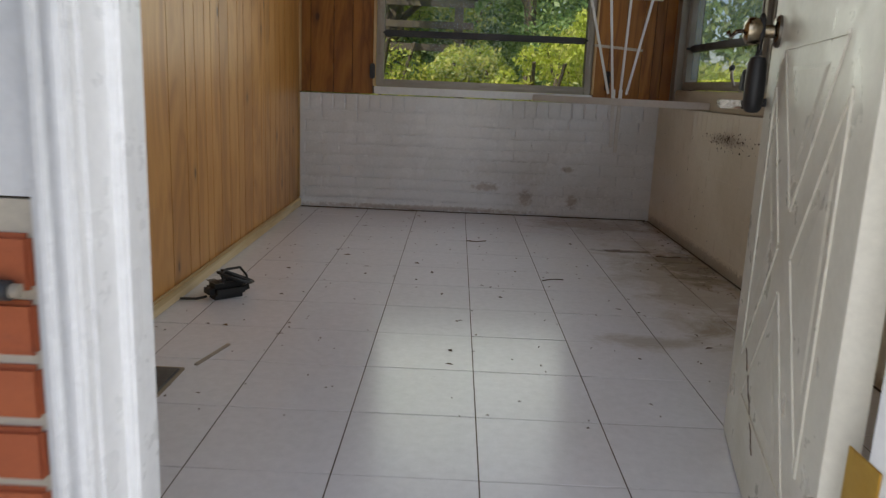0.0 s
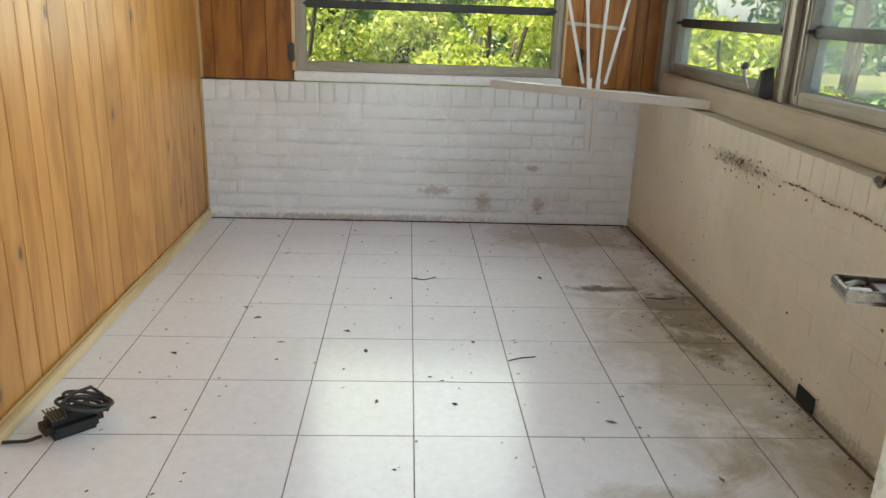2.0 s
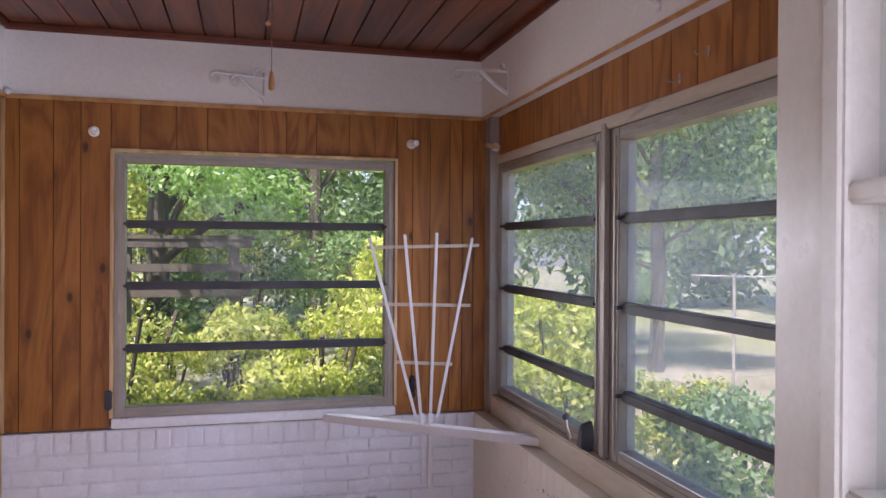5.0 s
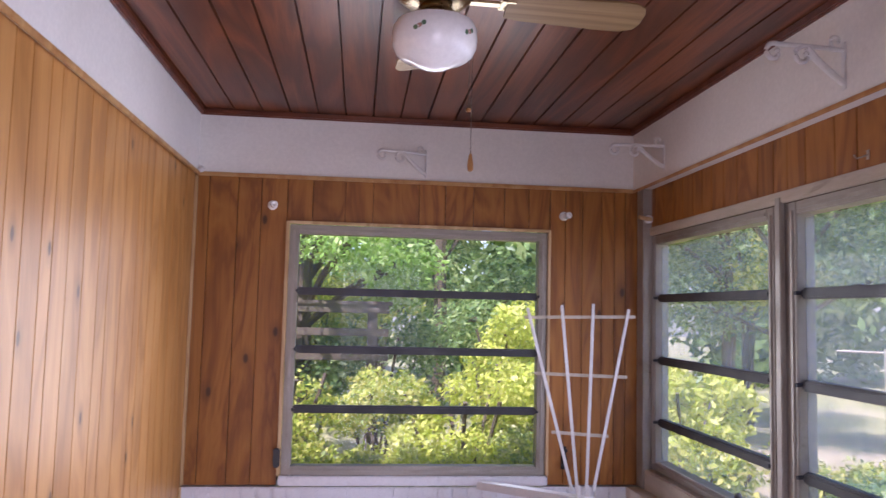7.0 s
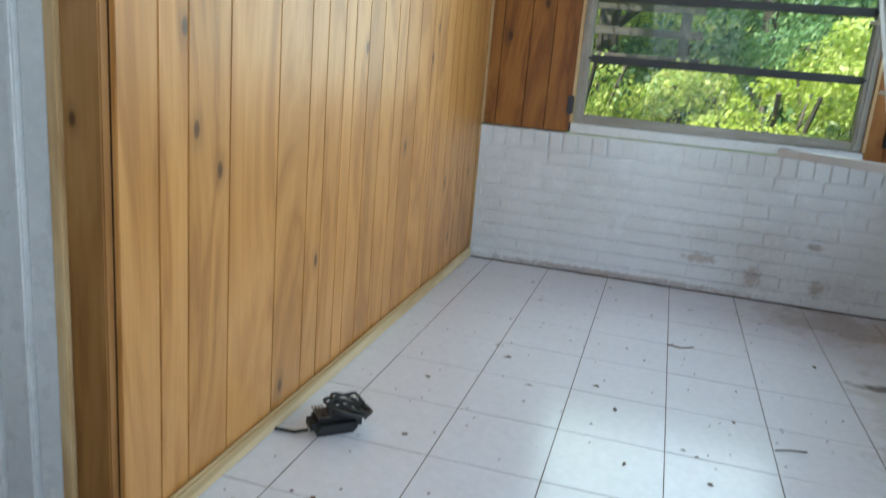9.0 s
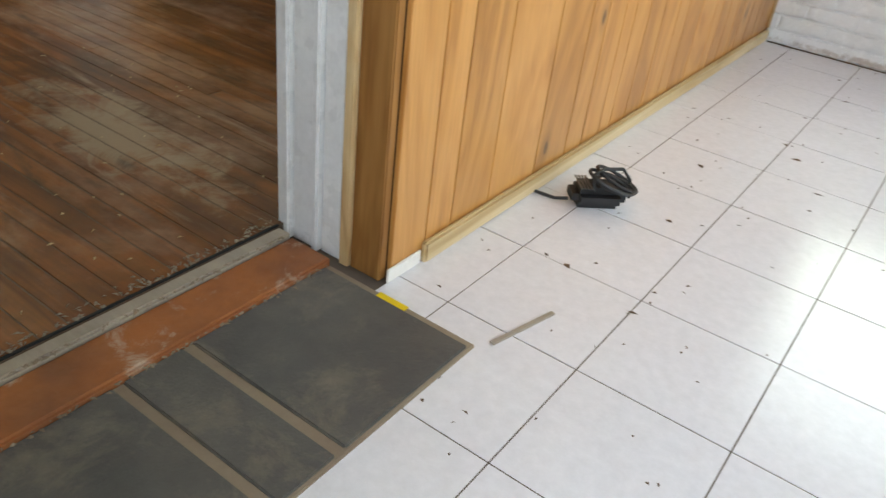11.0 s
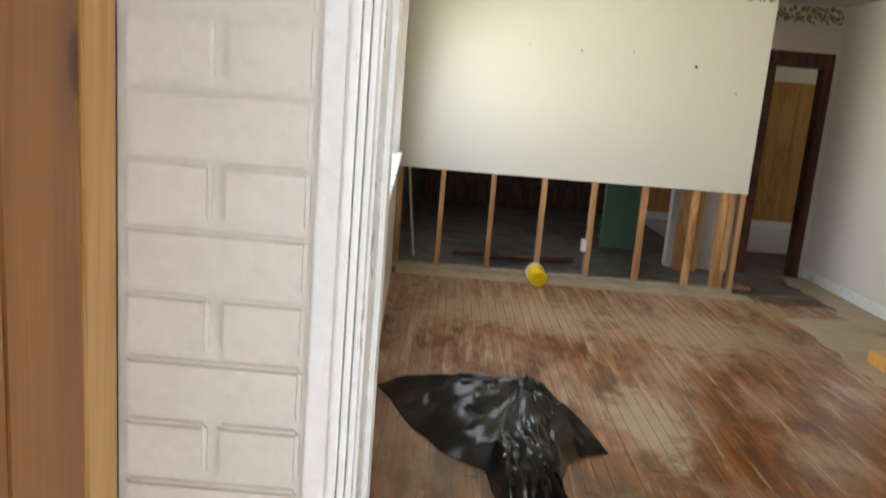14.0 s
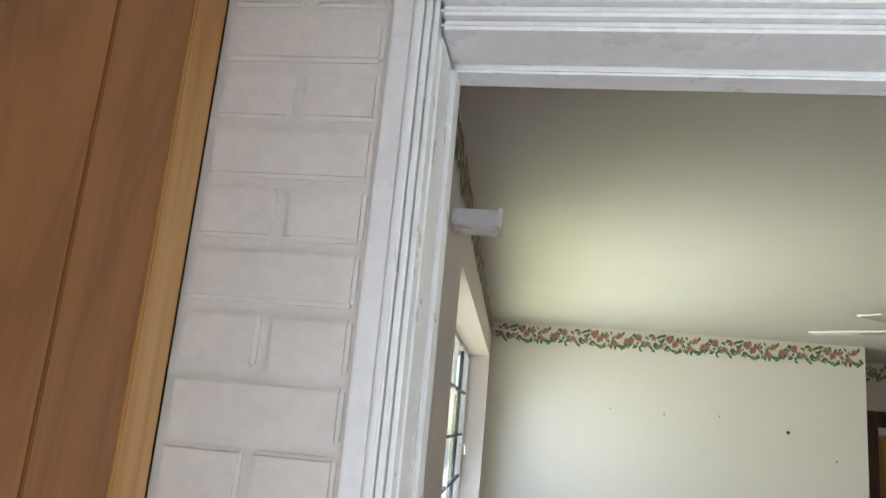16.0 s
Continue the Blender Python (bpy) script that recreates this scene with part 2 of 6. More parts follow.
M_BAR = surface("dark_aluminium_rail", (0.03, 0.032, 0.036), (0.05, 0.05, 0.052), grain=90, rough=0.5)
M_GLASS = glass("window_glass", (0.95, 0.97, 0.96), 0.06)
M_GLASS_E = glass("dusty_window_glass", (0.96, 0.98, 1.0), 0.23)
M_DGLASS = glass("door_glass", (0.94, 0.96, 0.96), 0.025)
M_BRASS = surface("aged_brass", (0.46, 0.37, 0.23), (0.34, 0.25, 0.13), (0.12, 0.08, 0.04), rough=0.25, metal=1.0, dirt_at=(0.6, 0.75), dirt_scale=40)
M_KNOB = surface("worn_nickel_knob", (0.40, 0.35, 0.27), (0.33, 0.26, 0.16), (0.1, 0.06, 0.03), rough=0.2, metal=1.0, dirt_at=(0.55, 0.72), dirt_scale=30)
M_YBRASS = surface("yellow_brass_plate", (0.62, 0.40, 0.07), (0.5, 0.3, 0.05), (0.3, 0.16, 0.05), rough=0.45, metal=0.6, dirt_at=(0.62, 0.75), dirt_scale=40)
M_CHROME = surface("dull_chrome", (0.36, 0.34, 0.3), (0.27, 0.25, 0.22), (0.1, 0.06, 0.04), dirt_at=(0.5, 0.62), dirt_scale=30, rough=0.3, metal=1.0)
M_BLACK = surface("black_plastic", (0.011, 0.011, 0.012), (0.018, 0.018, 0.019), rough=0.55)
M_THRESH = surface("worn_red_threshold", (0.40, 0.14, 0.04), (0.24, 0.09, 0.035), (0.48, 0.37, 0.28), grain=60, patch=6, rough=0.6, relief=0.5, dirt_at=(0.56, 0.66), dirt_scale=7, rand=0.0)
M_RUBBER = surface("dark_slate", (0.085, 0.083, 0.08), (0.13, 0.122, 0.108), (0.22, 0.19, 0.14), grain=140, patch=5, rough=0.5, relief=0.5, dirt_at=(0.5, 0.72), dirt_scale=6)
M_TAN = surface("tan_groove", (0.32, 0.26, 0.18), (0.26, 0.2, 0.14), rough=0.85)
M_OPAL = surface("opal_glass", (0.86, 0.84, 0.80), (0.82, 0.8, 0.76), rough=0.12, relief=0.0, coat=0.3)
M_BLADE = wood("blade_oak", (0.24, 0.15, 0.06), (0.34, 0.22, 0.10), (0.42, 0.29, 0.14), "x", 0.4)
M_IRON = surface("white_wrought_iron", (0.74, 0.73, 0.71), (0.66, 0.64, 0.6), (0.3, 0.22, 0.14), rough=0.45, dirt_at=(0.66, 0.8), dirt_scale=20)
M_TRELLIS = surface("white_wooden_slat", (0.72, 0.71, 0.69), (0.64, 0.62, 0.58), rough=0.5, grain=80)
M_LFLOOR = wood("worn_red_oak_floor", (0.17, 0.05, 0.010), (0.26, 0.08, 0.015), (0.32, 0.11, 0.023), "x", 0.30, relief=0.2, rand=13.0, tone=0.3, streak=0.4, coat=0.3)


def worn(m, colour, at, scale, far, boards=0.0):
    """Bare, dusty patches that run over all the boards; far shifts their share along x; some boards wear sooner."""
    nt = m.node_tree
    p = nt.nodes["Principled BSDF"]
    old = p.inputs["Base Color"].links[0].from_socket
    g = nt.nodes.new("ShaderNodeNewGeometry")
    mp = nt.nodes.new("ShaderNodeMapping")
    mp.inputs["Scale"].default_value = scale
    nt.links.new(g.outputs["Position"], mp.inputs["Vector"])
    n1 = noise_tex(nt, mp.outputs[0], 1.6, 9, 0.68, 0.3)
    sp = nt.nodes.new("ShaderNodeSeparateXYZ")
    nt.links.new(g.outputs["Position"], sp.inputs[0])
    k = nt.nodes.new("ShaderNodeMath")
    k.operation, k.inputs[1].default_value = "MULTIPLY_ADD", far
    nt.links.new(sp.outputs["X"], k.inputs[0])
    nt.links.new(n1, k.inputs[2])
    level = k.outputs[0]
    if boards:
        oi = nt.nodes.new("ShaderNodeObjectInfo")
        kb = nt.nodes.new("ShaderNodeMath")
        kb.operation, kb.inputs[1].default_value = "MULTIPLY_ADD", boards
        nt.links.new(oi.outputs["Random"], kb.inputs[0])
        nt.links.new(level, kb.inputs[2])
        level = kb.outputs[0]
    f = ramp(nt, level, [(at[0], (0,)), (at[1], (1,))])
    nt.links.new(mix(nt, f, old, colour), p.inputs["Base Color"])
    nt.links.new(ramp(nt, f, [(0.0, (0.2,)), (1.0, (0.42,))]), p.inputs["Roughness"])


def spots(m, colour, places, ragged=0.5, scale=6.0, strength=1.0):
    """Stains with a ragged edge: (centre, radii) pairs in the room."""
    nt = m.node_tree
    p = nt.nodes["Principled BSDF"]
    g = nt.nodes.new("ShaderNodeNewGeometry")
    n1 = noise_tex(nt, g.outputs["Position"], scale, 8, 0.7, 0.5)
    for c, r in places:
        old = p.inputs["Base Color"].links[0].from_socket
        mp = nt.nodes.new("ShaderNodeMapping")
        mp.vector_type = "POINT"
        mp.inputs["Scale"].default_value = [1 / q for q in r]
        mp.inputs["Location"].default_value = [-a / q for a, q in zip(c, r)]
        nt.links.new(g.outputs["Position"], mp.inputs["Vector"])
        ln = nt.nodes.new("ShaderNodeVectorMath")
        ln.operation = "LENGTH"
        nt.links.new(mp.outputs[0], ln.inputs[0])
        k = nt.nodes.new("ShaderNodeMath")
        k.operation, k.inputs[1].default_value = "MULTIPLY_ADD", -ragged
        nt.links.new(ln.outputs["Value"], k.inputs[0])
        nt.links.new(n1, k.inputs[2])
        f = ramp(nt, k.outputs[0], [(0.12, (0,)), (0.34, (strength,))])
        nt.links.new(mix(nt, f, old, colour), p.inputs["Base Color"])


spots(M_TILE, (0.10, 0.08, 0.055), [((1.05, 0.28, 0), (0.22, 0.35, 1)), ((1.03, -0.02, 0), (0.14, 0.2, 1)), ((0.8, 0.52, 0), (0.2, 0.05, 1))], 0.42, 9.0, 0.85)
spots(M_TILE, (0.34, 0.265, 0.17), [((0.95, 0.0, 0), (0.35, 1.1, 1)), ((1.15, 0.1, 0), (0.09, 3.0, 1)), ((0.75, 1.25, 0), (0.5, 0.3, 1)), ((0.6, -0.9, 0), (0.3, 0.1, 1)), ((1.0, -0.75, 0), (0.22, 0.3, 1))], 0.42, 5.0, 0.5)
for _m in (M_WBRICK,):
    spots(_m, (0.30, 0.23, 0.13), [((0.37, 1.43, 0.13), (0.16, 1, 0.2)), ((0.75, 1.43, 0.12), (0.25, 1, 0.1)), ((0.3, 1.43, 0.28), (0.4, 1, 0.12))], 0.44, 30.0, 0.14)
    spots(_m, (0.22, 0.12, 0.045), [((0.37, 1.43, 0.11), (0.05, 1, 0.06)), ((0.12, 1.43, 0.17), (0.1, 1, 0.03)), ((0.66, 1.43, 0.1), (0.04, 1, 0.05)), ((-0.3, 1.43, 0.02), (0.8, 1, 0.02)), ((0.62, 1.43, 0.3), (0.05, 1, 0.02))], 0.38, 45.0, 0.5)
for _m in (M_WBRICK_E,):
    spots(_m, (0.14, 0.09, 0.055), [((1.13, 0.25, 0.59), (1, 0.3, 0.035)), ((1.13, 0.3, 0.02), (1, 2.5, 0.04))], 0.42, 60.0, 0.5)
spots(M_WBRICK_E, (0.46, 0.37, 0.26), [((1.13, -0.3, 0.35), (1, 0.9, 0.35))], 0.4, 4.0, 0.2)
worn(M_TILE, (0.34, 0.29, 0.23), (0.69, 0.85), (1.0, 1.8, 1.0), 0.06)
worn(M_LFLOOR, (0.075, 0.028, 0.010), (0.47, 0.70), (1.1, 1.5, 2.0), 0.0)
# real wear, thickened further in so its pale colour imitates the floor's sheen
worn(M_LFLOOR, (0.42, 0.255, 0.155), (0.60, 0.84), (0.9, 1.8, 1.0), -0.038, 0.03)
worn(M_LFLOOR, (0.52, 0.36, 0.24), (0.68, 0.86), (0.9, 9.0, 1.0), -0.034, 0.03)
worn(M_LFLOOR, (0.07, 0.032, 0.016), (0.60, 0.74), (1.6, 5.0, 3.0), -0.004, 0.03)
worn(M_LFLOOR, (0.30, 0.22, 0.16), (0.66, 0.80), (5.0, 40.0, 1.0), -0.004)
spots(M_LFLOOR, (0.44, 0.33, 0.21), [((-1.98, -1.27, 0.03), (0.45, 0.17, 1)), ((-3.64, -1.1, 0.03), (0.55, 0.2, 1)), ((-5.3, -1.6, 0.03), (0.5, 0.9, 1)), ((-5.2, -0.4, 0.03), (0.6, 0.8, 1))], 0.40, 7.0, 0.8)
M_DRYWALL = surface("cream_drywall", (0.76, 0.74, 0.66), (0.74, 0.72, 0.645), (0.5, 0.45, 0.36), grain=350, patch=1.2, rough=0.7, relief=0.06, dirt_at=(0.8, 0.95), rand=0.0)
M_LWALL = surface("pinkish_living_wall", (0.68, 0.62, 0.58), (0.66, 0.60, 0.56), (0.45, 0.38, 0.32), grain=350, patch=1.5, rough=0.7, relief=0.06, dirt_at=(0.78, 0.95), rand=0.0)
M_LCEIL = surface("living_ceiling_paint", (0.62, 0.62, 0.56), (0.60, 0.60, 0.545), grain=350, patch=1.0, rough=0.75, relief=0.1, rand=0.0)
M_OAK = wood("honey_oak_mantel", (0.42, 0.18, 0.03), (0.55, 0.26, 0.05), (0.62, 0.33, 0.08), "z", 0.35, coat=0.2)
M_DARKWOOD = wood("dark_brown_door_wood", (0.05, 0.015, 0.008), (0.09, 0.03, 0.014), (0.13, 0.045, 0.02), "z", 0.6)
M_BAG = surface("black_polythene", (0.008, 0.008, 0.009), (0.012, 0.012, 0.013), rough=0.2, relief=0.25, grain=16, rough_var=0.06)
M_YELLOW = surface("yellow_plastic", (0.85, 0.62, 0.01), (0.8, 0.56, 0.01), rough=0.4)
# near-black wall colour carries the unlit back room's gloom
M_BACK_GLOOM = surface("gloomy_back_wall", (0.10, 0.09, 0.08), (0.07, 0.065, 0.06), grain=20, rough=0.85)
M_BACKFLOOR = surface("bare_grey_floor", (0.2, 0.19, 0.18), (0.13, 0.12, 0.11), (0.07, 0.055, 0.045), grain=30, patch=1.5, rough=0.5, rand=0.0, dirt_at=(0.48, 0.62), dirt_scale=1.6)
M_SUB = surface("dusty_dark_joint", (0.15, 0.095, 0.06), (0.1, 0.06, 0.035), (0.3, 0.23, 0.16), grain=50, rough=0.9, rand=0.0, dirt_at=(0.55, 0.7), dirt_scale=3.0)
M_GREEN = surface("green_wall_paint", (0.12, 0.24, 0.14), (0.1, 0.2, 0.12), rough=0.7)
M_PLATE = surface("grey_weathered_plate", (0.42, 0.36, 0.28), (0.34, 0.29, 0.23), grain=50, rough=0.8, scale=(1, 6, 6))
M_BOUNCE_SLAB = surface("pale_bounce_slab", (0.5, 0.48, 0.44), (0.44, 0.42, 0.38), (0.3, 0.28, 0.25), grain=60, rough=0.9, rand=0.0)
M_SAND = surface("dry_sandy_earth", (0.42, 0.35, 0.22), (0.34, 0.29, 0.17), (0.18, 0.22, 0.08), grain=40, patch=1.5, rough=0.95, rand=0.0, relief=0.6, dirt_at=(0.52, 0.66), dirt_scale=1.8)
M_CONC = surface("bare_subfloor", (0.47, 0.38, 0.26), (0.38, 0.3, 0.2), (0.15, 0.1, 0.06), grain=50, rough=0.85, rand=0.0)
M_GRASS = surface("garden_ground", (0.22, 0.24, 0.08), (0.42, 0.37, 0.22), (0.55, 0.48, 0.33), grain=30, patch=0.5, rough=0.9, rand=0.0, relief=0.6)
M_BARK = surface("bark", (0.12, 0.09, 0.06), (0.17, 0.13, 0.09), grain=30, rough=0.9, relief=0.8)
M_FENCE = surface("weathered_deck_wood", (0.21, 0.165, 0.12), (0.16, 0.125, 0.09), grain=40, rough=0.85)
M_LEAF_A = leaf_mat("shrub_leaves", (0.22, 0.31, 0.04), (0.47, 0.55, 0.075), (0.8, 0.74, 0.2))
M_LEAF_B = leaf_mat("tree_leaves", (0.10, 0.19, 0.055), (0.25, 0.39, 0.12), (0.52, 0.62, 0.25))
M_LEAF_Y = leaf_mat("yellow_green_leaves", (0.42, 0.52, 0.06), (0.64, 0.70, 0.1), (0.84, 0.82, 0.24))
M_LEAF_F = leaf_mat("feathery_leaves", (0.22, 0.42, 0.06), (0.36, 0.58, 0.12), (0.6, 0.74, 0.3))
M_LEAF_P = leaf_mat("pale_tipped_leaves", (0.2, 0.3, 0.06), (0.42, 0.52, 0.14), (0.78, 0.76, 0.38))
M_ROSE = surface("faded_rose_print", (0.36, 0.17, 0.12), (0.46, 0.27, 0.2), rough=0.7, grain=200)
M_PRINT = surface("green_leaf_print", (0.06, 0.14, 0.07), (0.12, 0.2, 0.1), rough=0.7, grain=200)
M_PRINT_L = surface("pale_leaf_print", (0.26, 0.32, 0.18), (0.2, 0.27, 0.15), rough=0.7, grain=200)
M_ROSE_D = surface("deep_rose_print", (0.3, 0.11, 0.09), (0.36, 0.15, 0.12), rough=0.7, grain=200)
M_BORDER = surface("cream_paper_border", (0.72, 0.68, 0.56), (0.68, 0.64, 0.52), rough=0.7)
M_DEBRIS = surface("dry_leaf_litter", (0.07, 0.045, 0.025), (0.14, 0.09, 0.05), rough=0.8)
M_CARD = surface("dark_red_card", (0.12, 0.035, 0.03), (0.09, 0.03, 0.028), rough=0.4)
M_SOOT_AND_SHADE = surface("firebox_and_shade_black", (0.008, 0.008, 0.008), (0.015, 0.014, 0.013), rough=0.9)
M_LOG = surface("ashen_logs", (0.16, 0.12, 0.08), (0.08, 0.06, 0.045), rough=0.9, grain=30)
M_SILL = surface("grey_weathered_sill", (0.55, 0.48, 0.38), (0.45, 0.39, 0.29), (0.25, 0.2, 0.15), grain=60, rough=0.7, scale=(6, 1, 6))
M_STRIP = wood("orange_pine_strip", (0.42, 0.2, 0.06), (0.5, 0.27, 0.09), (0.56, 0.33, 0.13), "z", 0.45)
M_ROOF = surface("roof_underlay", (0.2, 0.19, 0.18), (0.15, 0.14, 0.13), rough=0.9)

# ---- building helpers ----


def add_box(bm, x0, x1, y0, y1, z0, z1, bevel=0.0, m=None):
    r = bmesh.ops.create_cube(bm, size=1)
    vs = r["verts"]
    bmesh.ops.scale(bm, vec=(x1 - x0, y1 - y0, z1 - z0), verts=vs)
    bmesh.ops.translate(bm, vec=((x0 + x1) / 2, (y0 + y1) / 2, (z0 + z1) / 2), verts=vs)
    if bevel:
        es = {e for v in vs for e in v.link_edges}
        out = bmesh.ops.bevel(bm, geom=list(es), offset=bevel, segments=2, affect="EDGES")
        vs = list({v for f in out["faces"] for v in f.verts} | {v for v in vs if v.is_valid})
    if m is not None:
        bmesh.ops.transform(bm, matrix=m, verts=vs)
    return vs


def box(*dims, bevel=0.0, m=None):
    bm = bmesh.new()
    add_box(bm, *dims, bevel=bevel, m=m)
    return bm


def add_cyl(bm, a, b, r0, r1=None, seg=14):
    a, b = Vector(a), Vector(b)
    r1 = r0 if r1 is None else r1
    d = b - a
    m = Matrix.Translation((a + b) / 2) @ d.to_track_quat("Z", "Y").to_matrix().to_4x4()
    bmesh.ops.create_cone(bm, cap_ends=True, segments=seg, radius1=r0, radius2=r1, depth=d.length, matrix=m)


def cyl(a, b, r0, r1=None, seg=14):
    bm = bmesh.new()
    add_cyl(bm, a, b, r0, r1, seg)
    return bm


def lathe(profile, seg=32, m=None):
    """A turned body from (radius, height) pairs."""
    bm = bmesh.new()
    rings = []
    for r, z in profile:
        rings.append([bm.verts.new((r * math.cos(i * math.tau / seg), r * math.sin(i * math.tau / seg), z)) for i in range(seg)])
    for a, b in zip(rings, rings[1:]):
        for i in range(seg):
            bm.faces.new((a[i], a[(i + 1) % seg], b[(i + 1) % seg], b[i]))
    bm.faces.new(rings[0][::-1])
    bm.faces.new(rings[-1])
    if m is not None:
        bmesh.ops.transform(bm, matrix=m, verts=bm.verts)
    return bm


def tube(points, r, seg=8):
    """A bent round bar along the points."""
    bm = bmesh.new()
    pts = [Vector(p) for p in points]
    rings = []
    for i, p in enumerate(pts):
        d = (pts[min(i + 1, len(pts) - 1)] - pts[max(i - 1, 0)]).normalized()
        q = d.to_track_quat("Z", "Y")
        rings.append([bm.verts.new(p + q @ Vector((r * math.cos(k * math.tau / seg), r * math.sin(k * math.tau / seg), 0))) for k in range(seg)])
    for a, b in zip(rings, rings[1:]):
        for k in range(seg):
            bm.faces.new((a[k], a[(k + 1) % seg], b[(k + 1) % seg], b[k]))
    bm.faces.new(rings[0][::-1])
    bm.faces.new(rings[-1])
    return bm


def mesh_of(name, bm, material, smooth=False):
    me = bpy.data.meshes.new(name)
    bmesh.ops.recalc_face_normals(bm, faces=bm.faces)
    bm.to_mesh(me)
    bm.free()
    me.materials.append(material)
    if smooth:
        me.shade_smooth()
        me.set_sharp_from_angle(angle=radians(40))
    return me


def part(name, bm, material, parent=None, label="", smooth=False):
    ob = new(name, mesh_of(name, bm, material, smooth))
    ob.parent = parent
    if label:
        ob["label"] = label
    return ob


def piece(name, mesh, parent, m):
    ob = new(name, mesh)
    ob.parent = parent
    ob.matrix_basis = m
    return ob


def thing(name, label, category, at=(0, 0, 0), rz=0.0, group="", kind=""):
    ob = new(name)
    ob.matrix_basis = pose(*at, 0, 0, rz)
    ob.empty_display_size = 0.1
    return tagged(ob, label, category, group, kind)


def structure(name, bm, material, label, category):
    return tagged(part(name, bm, material), label, category, kind="structure")

# ---- the porch: plan ----
XW, XE, XG = -1.05, 1.14, 1.25      # panelled wall, low brick wall, window plane
YN, YP, YS = 1.474, 1.50, -2.42     # low brick wall, panelling above it, front wall
ZB, ZP, ZC = 0.709, 2.218, 2.542      # top of brick, top of panelling, ceiling
HX0, HX1, HZ = -0.42, 0.43, 2.06    # entry opening
LY0, LY1, LZ = -2.169, -1.265, 2.085  # opening to the living room
WALL = 0.29

T = 0.3048
floor = structure("floor", box(XW - 0.29, XG + 0.1, YS - 0.14, YN + 0.1, -0.2, -0.0015), M_GROUT, "white ceramic tile porch floor with dark grout", "floor")

wall_n = structure("wall_north", box(XW - 0.1, XG + 0.12, YN + 0.01, YN + 0.16, -0.2, ZB - 0.006), M_WBRICK, "low white painted brick wall under the window", "wall")
wall_e = structure("wall_east", box(XE + 0.008, XG + 0.12, YS - 0.15, YN + 0.01, -0.2, ZB - 0.006), M_WBRICK_E, "low stained white painted brick wall", "wall")

# panelling carriers with the window openings left free
bm = bmesh.new()
for d in ((XW - 0.1, -0.605, 0), (0.746, XG + 0.12, 0)):
    add_box(bm, d[0], d[1], YP + 0.01, YP + 0.13, ZB, ZC + 0.1)
add_box(bm, -0.605, 0.746, YP + 0.01, YP + 0.13, 2.005, ZC + 0.1)
panel_wall_n = structure("wall_north_upper", bm, M_GROOVE, "darker wood panelling above the brick", "wall")
panel_wall_e = structure("wall_east_upper", box(XG + 0.012, XG + 0.12, YS - 0.15, YP + 0.01, 2.0, ZC + 0.1), M_GROOVE, "brown wood panelling over the side windows", "wall")
panel_wall_w = structure("wall_west", box(XW - WALL, XW - 0.012, LY1 + 0.02, YP + 0.13, -0.2, ZC + 0.1), M_GROOVE, "oak coloured wood panelled wall", "wall")
bm = bmesh.new()
add_box(bm, XW - WALL, HX0 - 0.03, YS - 0.13, YS - 0.012, -0.2, ZC + 0.1)
add_box(bm, HX1 + 0.03, XG + 0.12, YS - 0.13, YS - 0.012, -0.2, ZC + 0.1)
add_box(bm, HX0 - 0.03, HX1 + 0.03, YS - 0.13, YS - 0.012, HZ + 0.03, ZC + 0.1)
wall_s = structure("wall_south", bm, M_GROOVE, "orange wood panelled front wall with the entry, shade in its colour", "wall")
bm = bmesh.new()
add_box(bm, XW - WALL, XW - 0.008, YS, LY0 - 0.055, -0.2, ZC + 0.1)
add_box(bm, XW - WALL, XW - 0.008, LY0 - 0.055, LY1 + 0.02, LZ + 0.09, ZC + 0.1)
pier = structure("wall_west_pier", bm, M_PBRICK, "cream painted brick pier beside the living room opening", "wall")

# white plaster band above the panelling
BT = 0.012
band_n = structure("band_north", box(XW, XG, YP - BT, YP + 0.009, ZP, ZC), M_BAND, "white plaster band under the ceiling", "wall band")
band_w = structure("band_west", box(XW - 0.011, XW + BT, YS, YP - BT, ZP, ZC), M_BAND, "white plaster band under the ceiling", "wall band")
band_e = structure("band_east", box(XG - 0.07, XG + 0.011, YS, YP - BT, ZP, ZC), M_BAND, "white plaster band under the ceiling", "wall band")
band_s = structure("band_south", box(XW + BT, XG - 0.07, YS - 0.011, YS + BT, ZP, ZC), M_BAND, "white plaster band under the ceiling", "wall band")
for n, d in (("trim_north", (XW + 0.013, XG - 0.072, YP - 0.024, YP - BT, ZP - 0.012, ZP + 0.008)), ("trim_west", (XW + BT, XW + 0.024, LY1, YP - 0.026, ZP - 0.012, ZP + 0.008)),
             ("trim_east", (XG - 0.078, XG - 0.07, YS, YP - 0.026, ZP - 0.014, ZP + 0.002))):
    structure(n, box(*d, bevel=0.003), M_STRIP, "thin orange wood trim strip under the band", "trim")

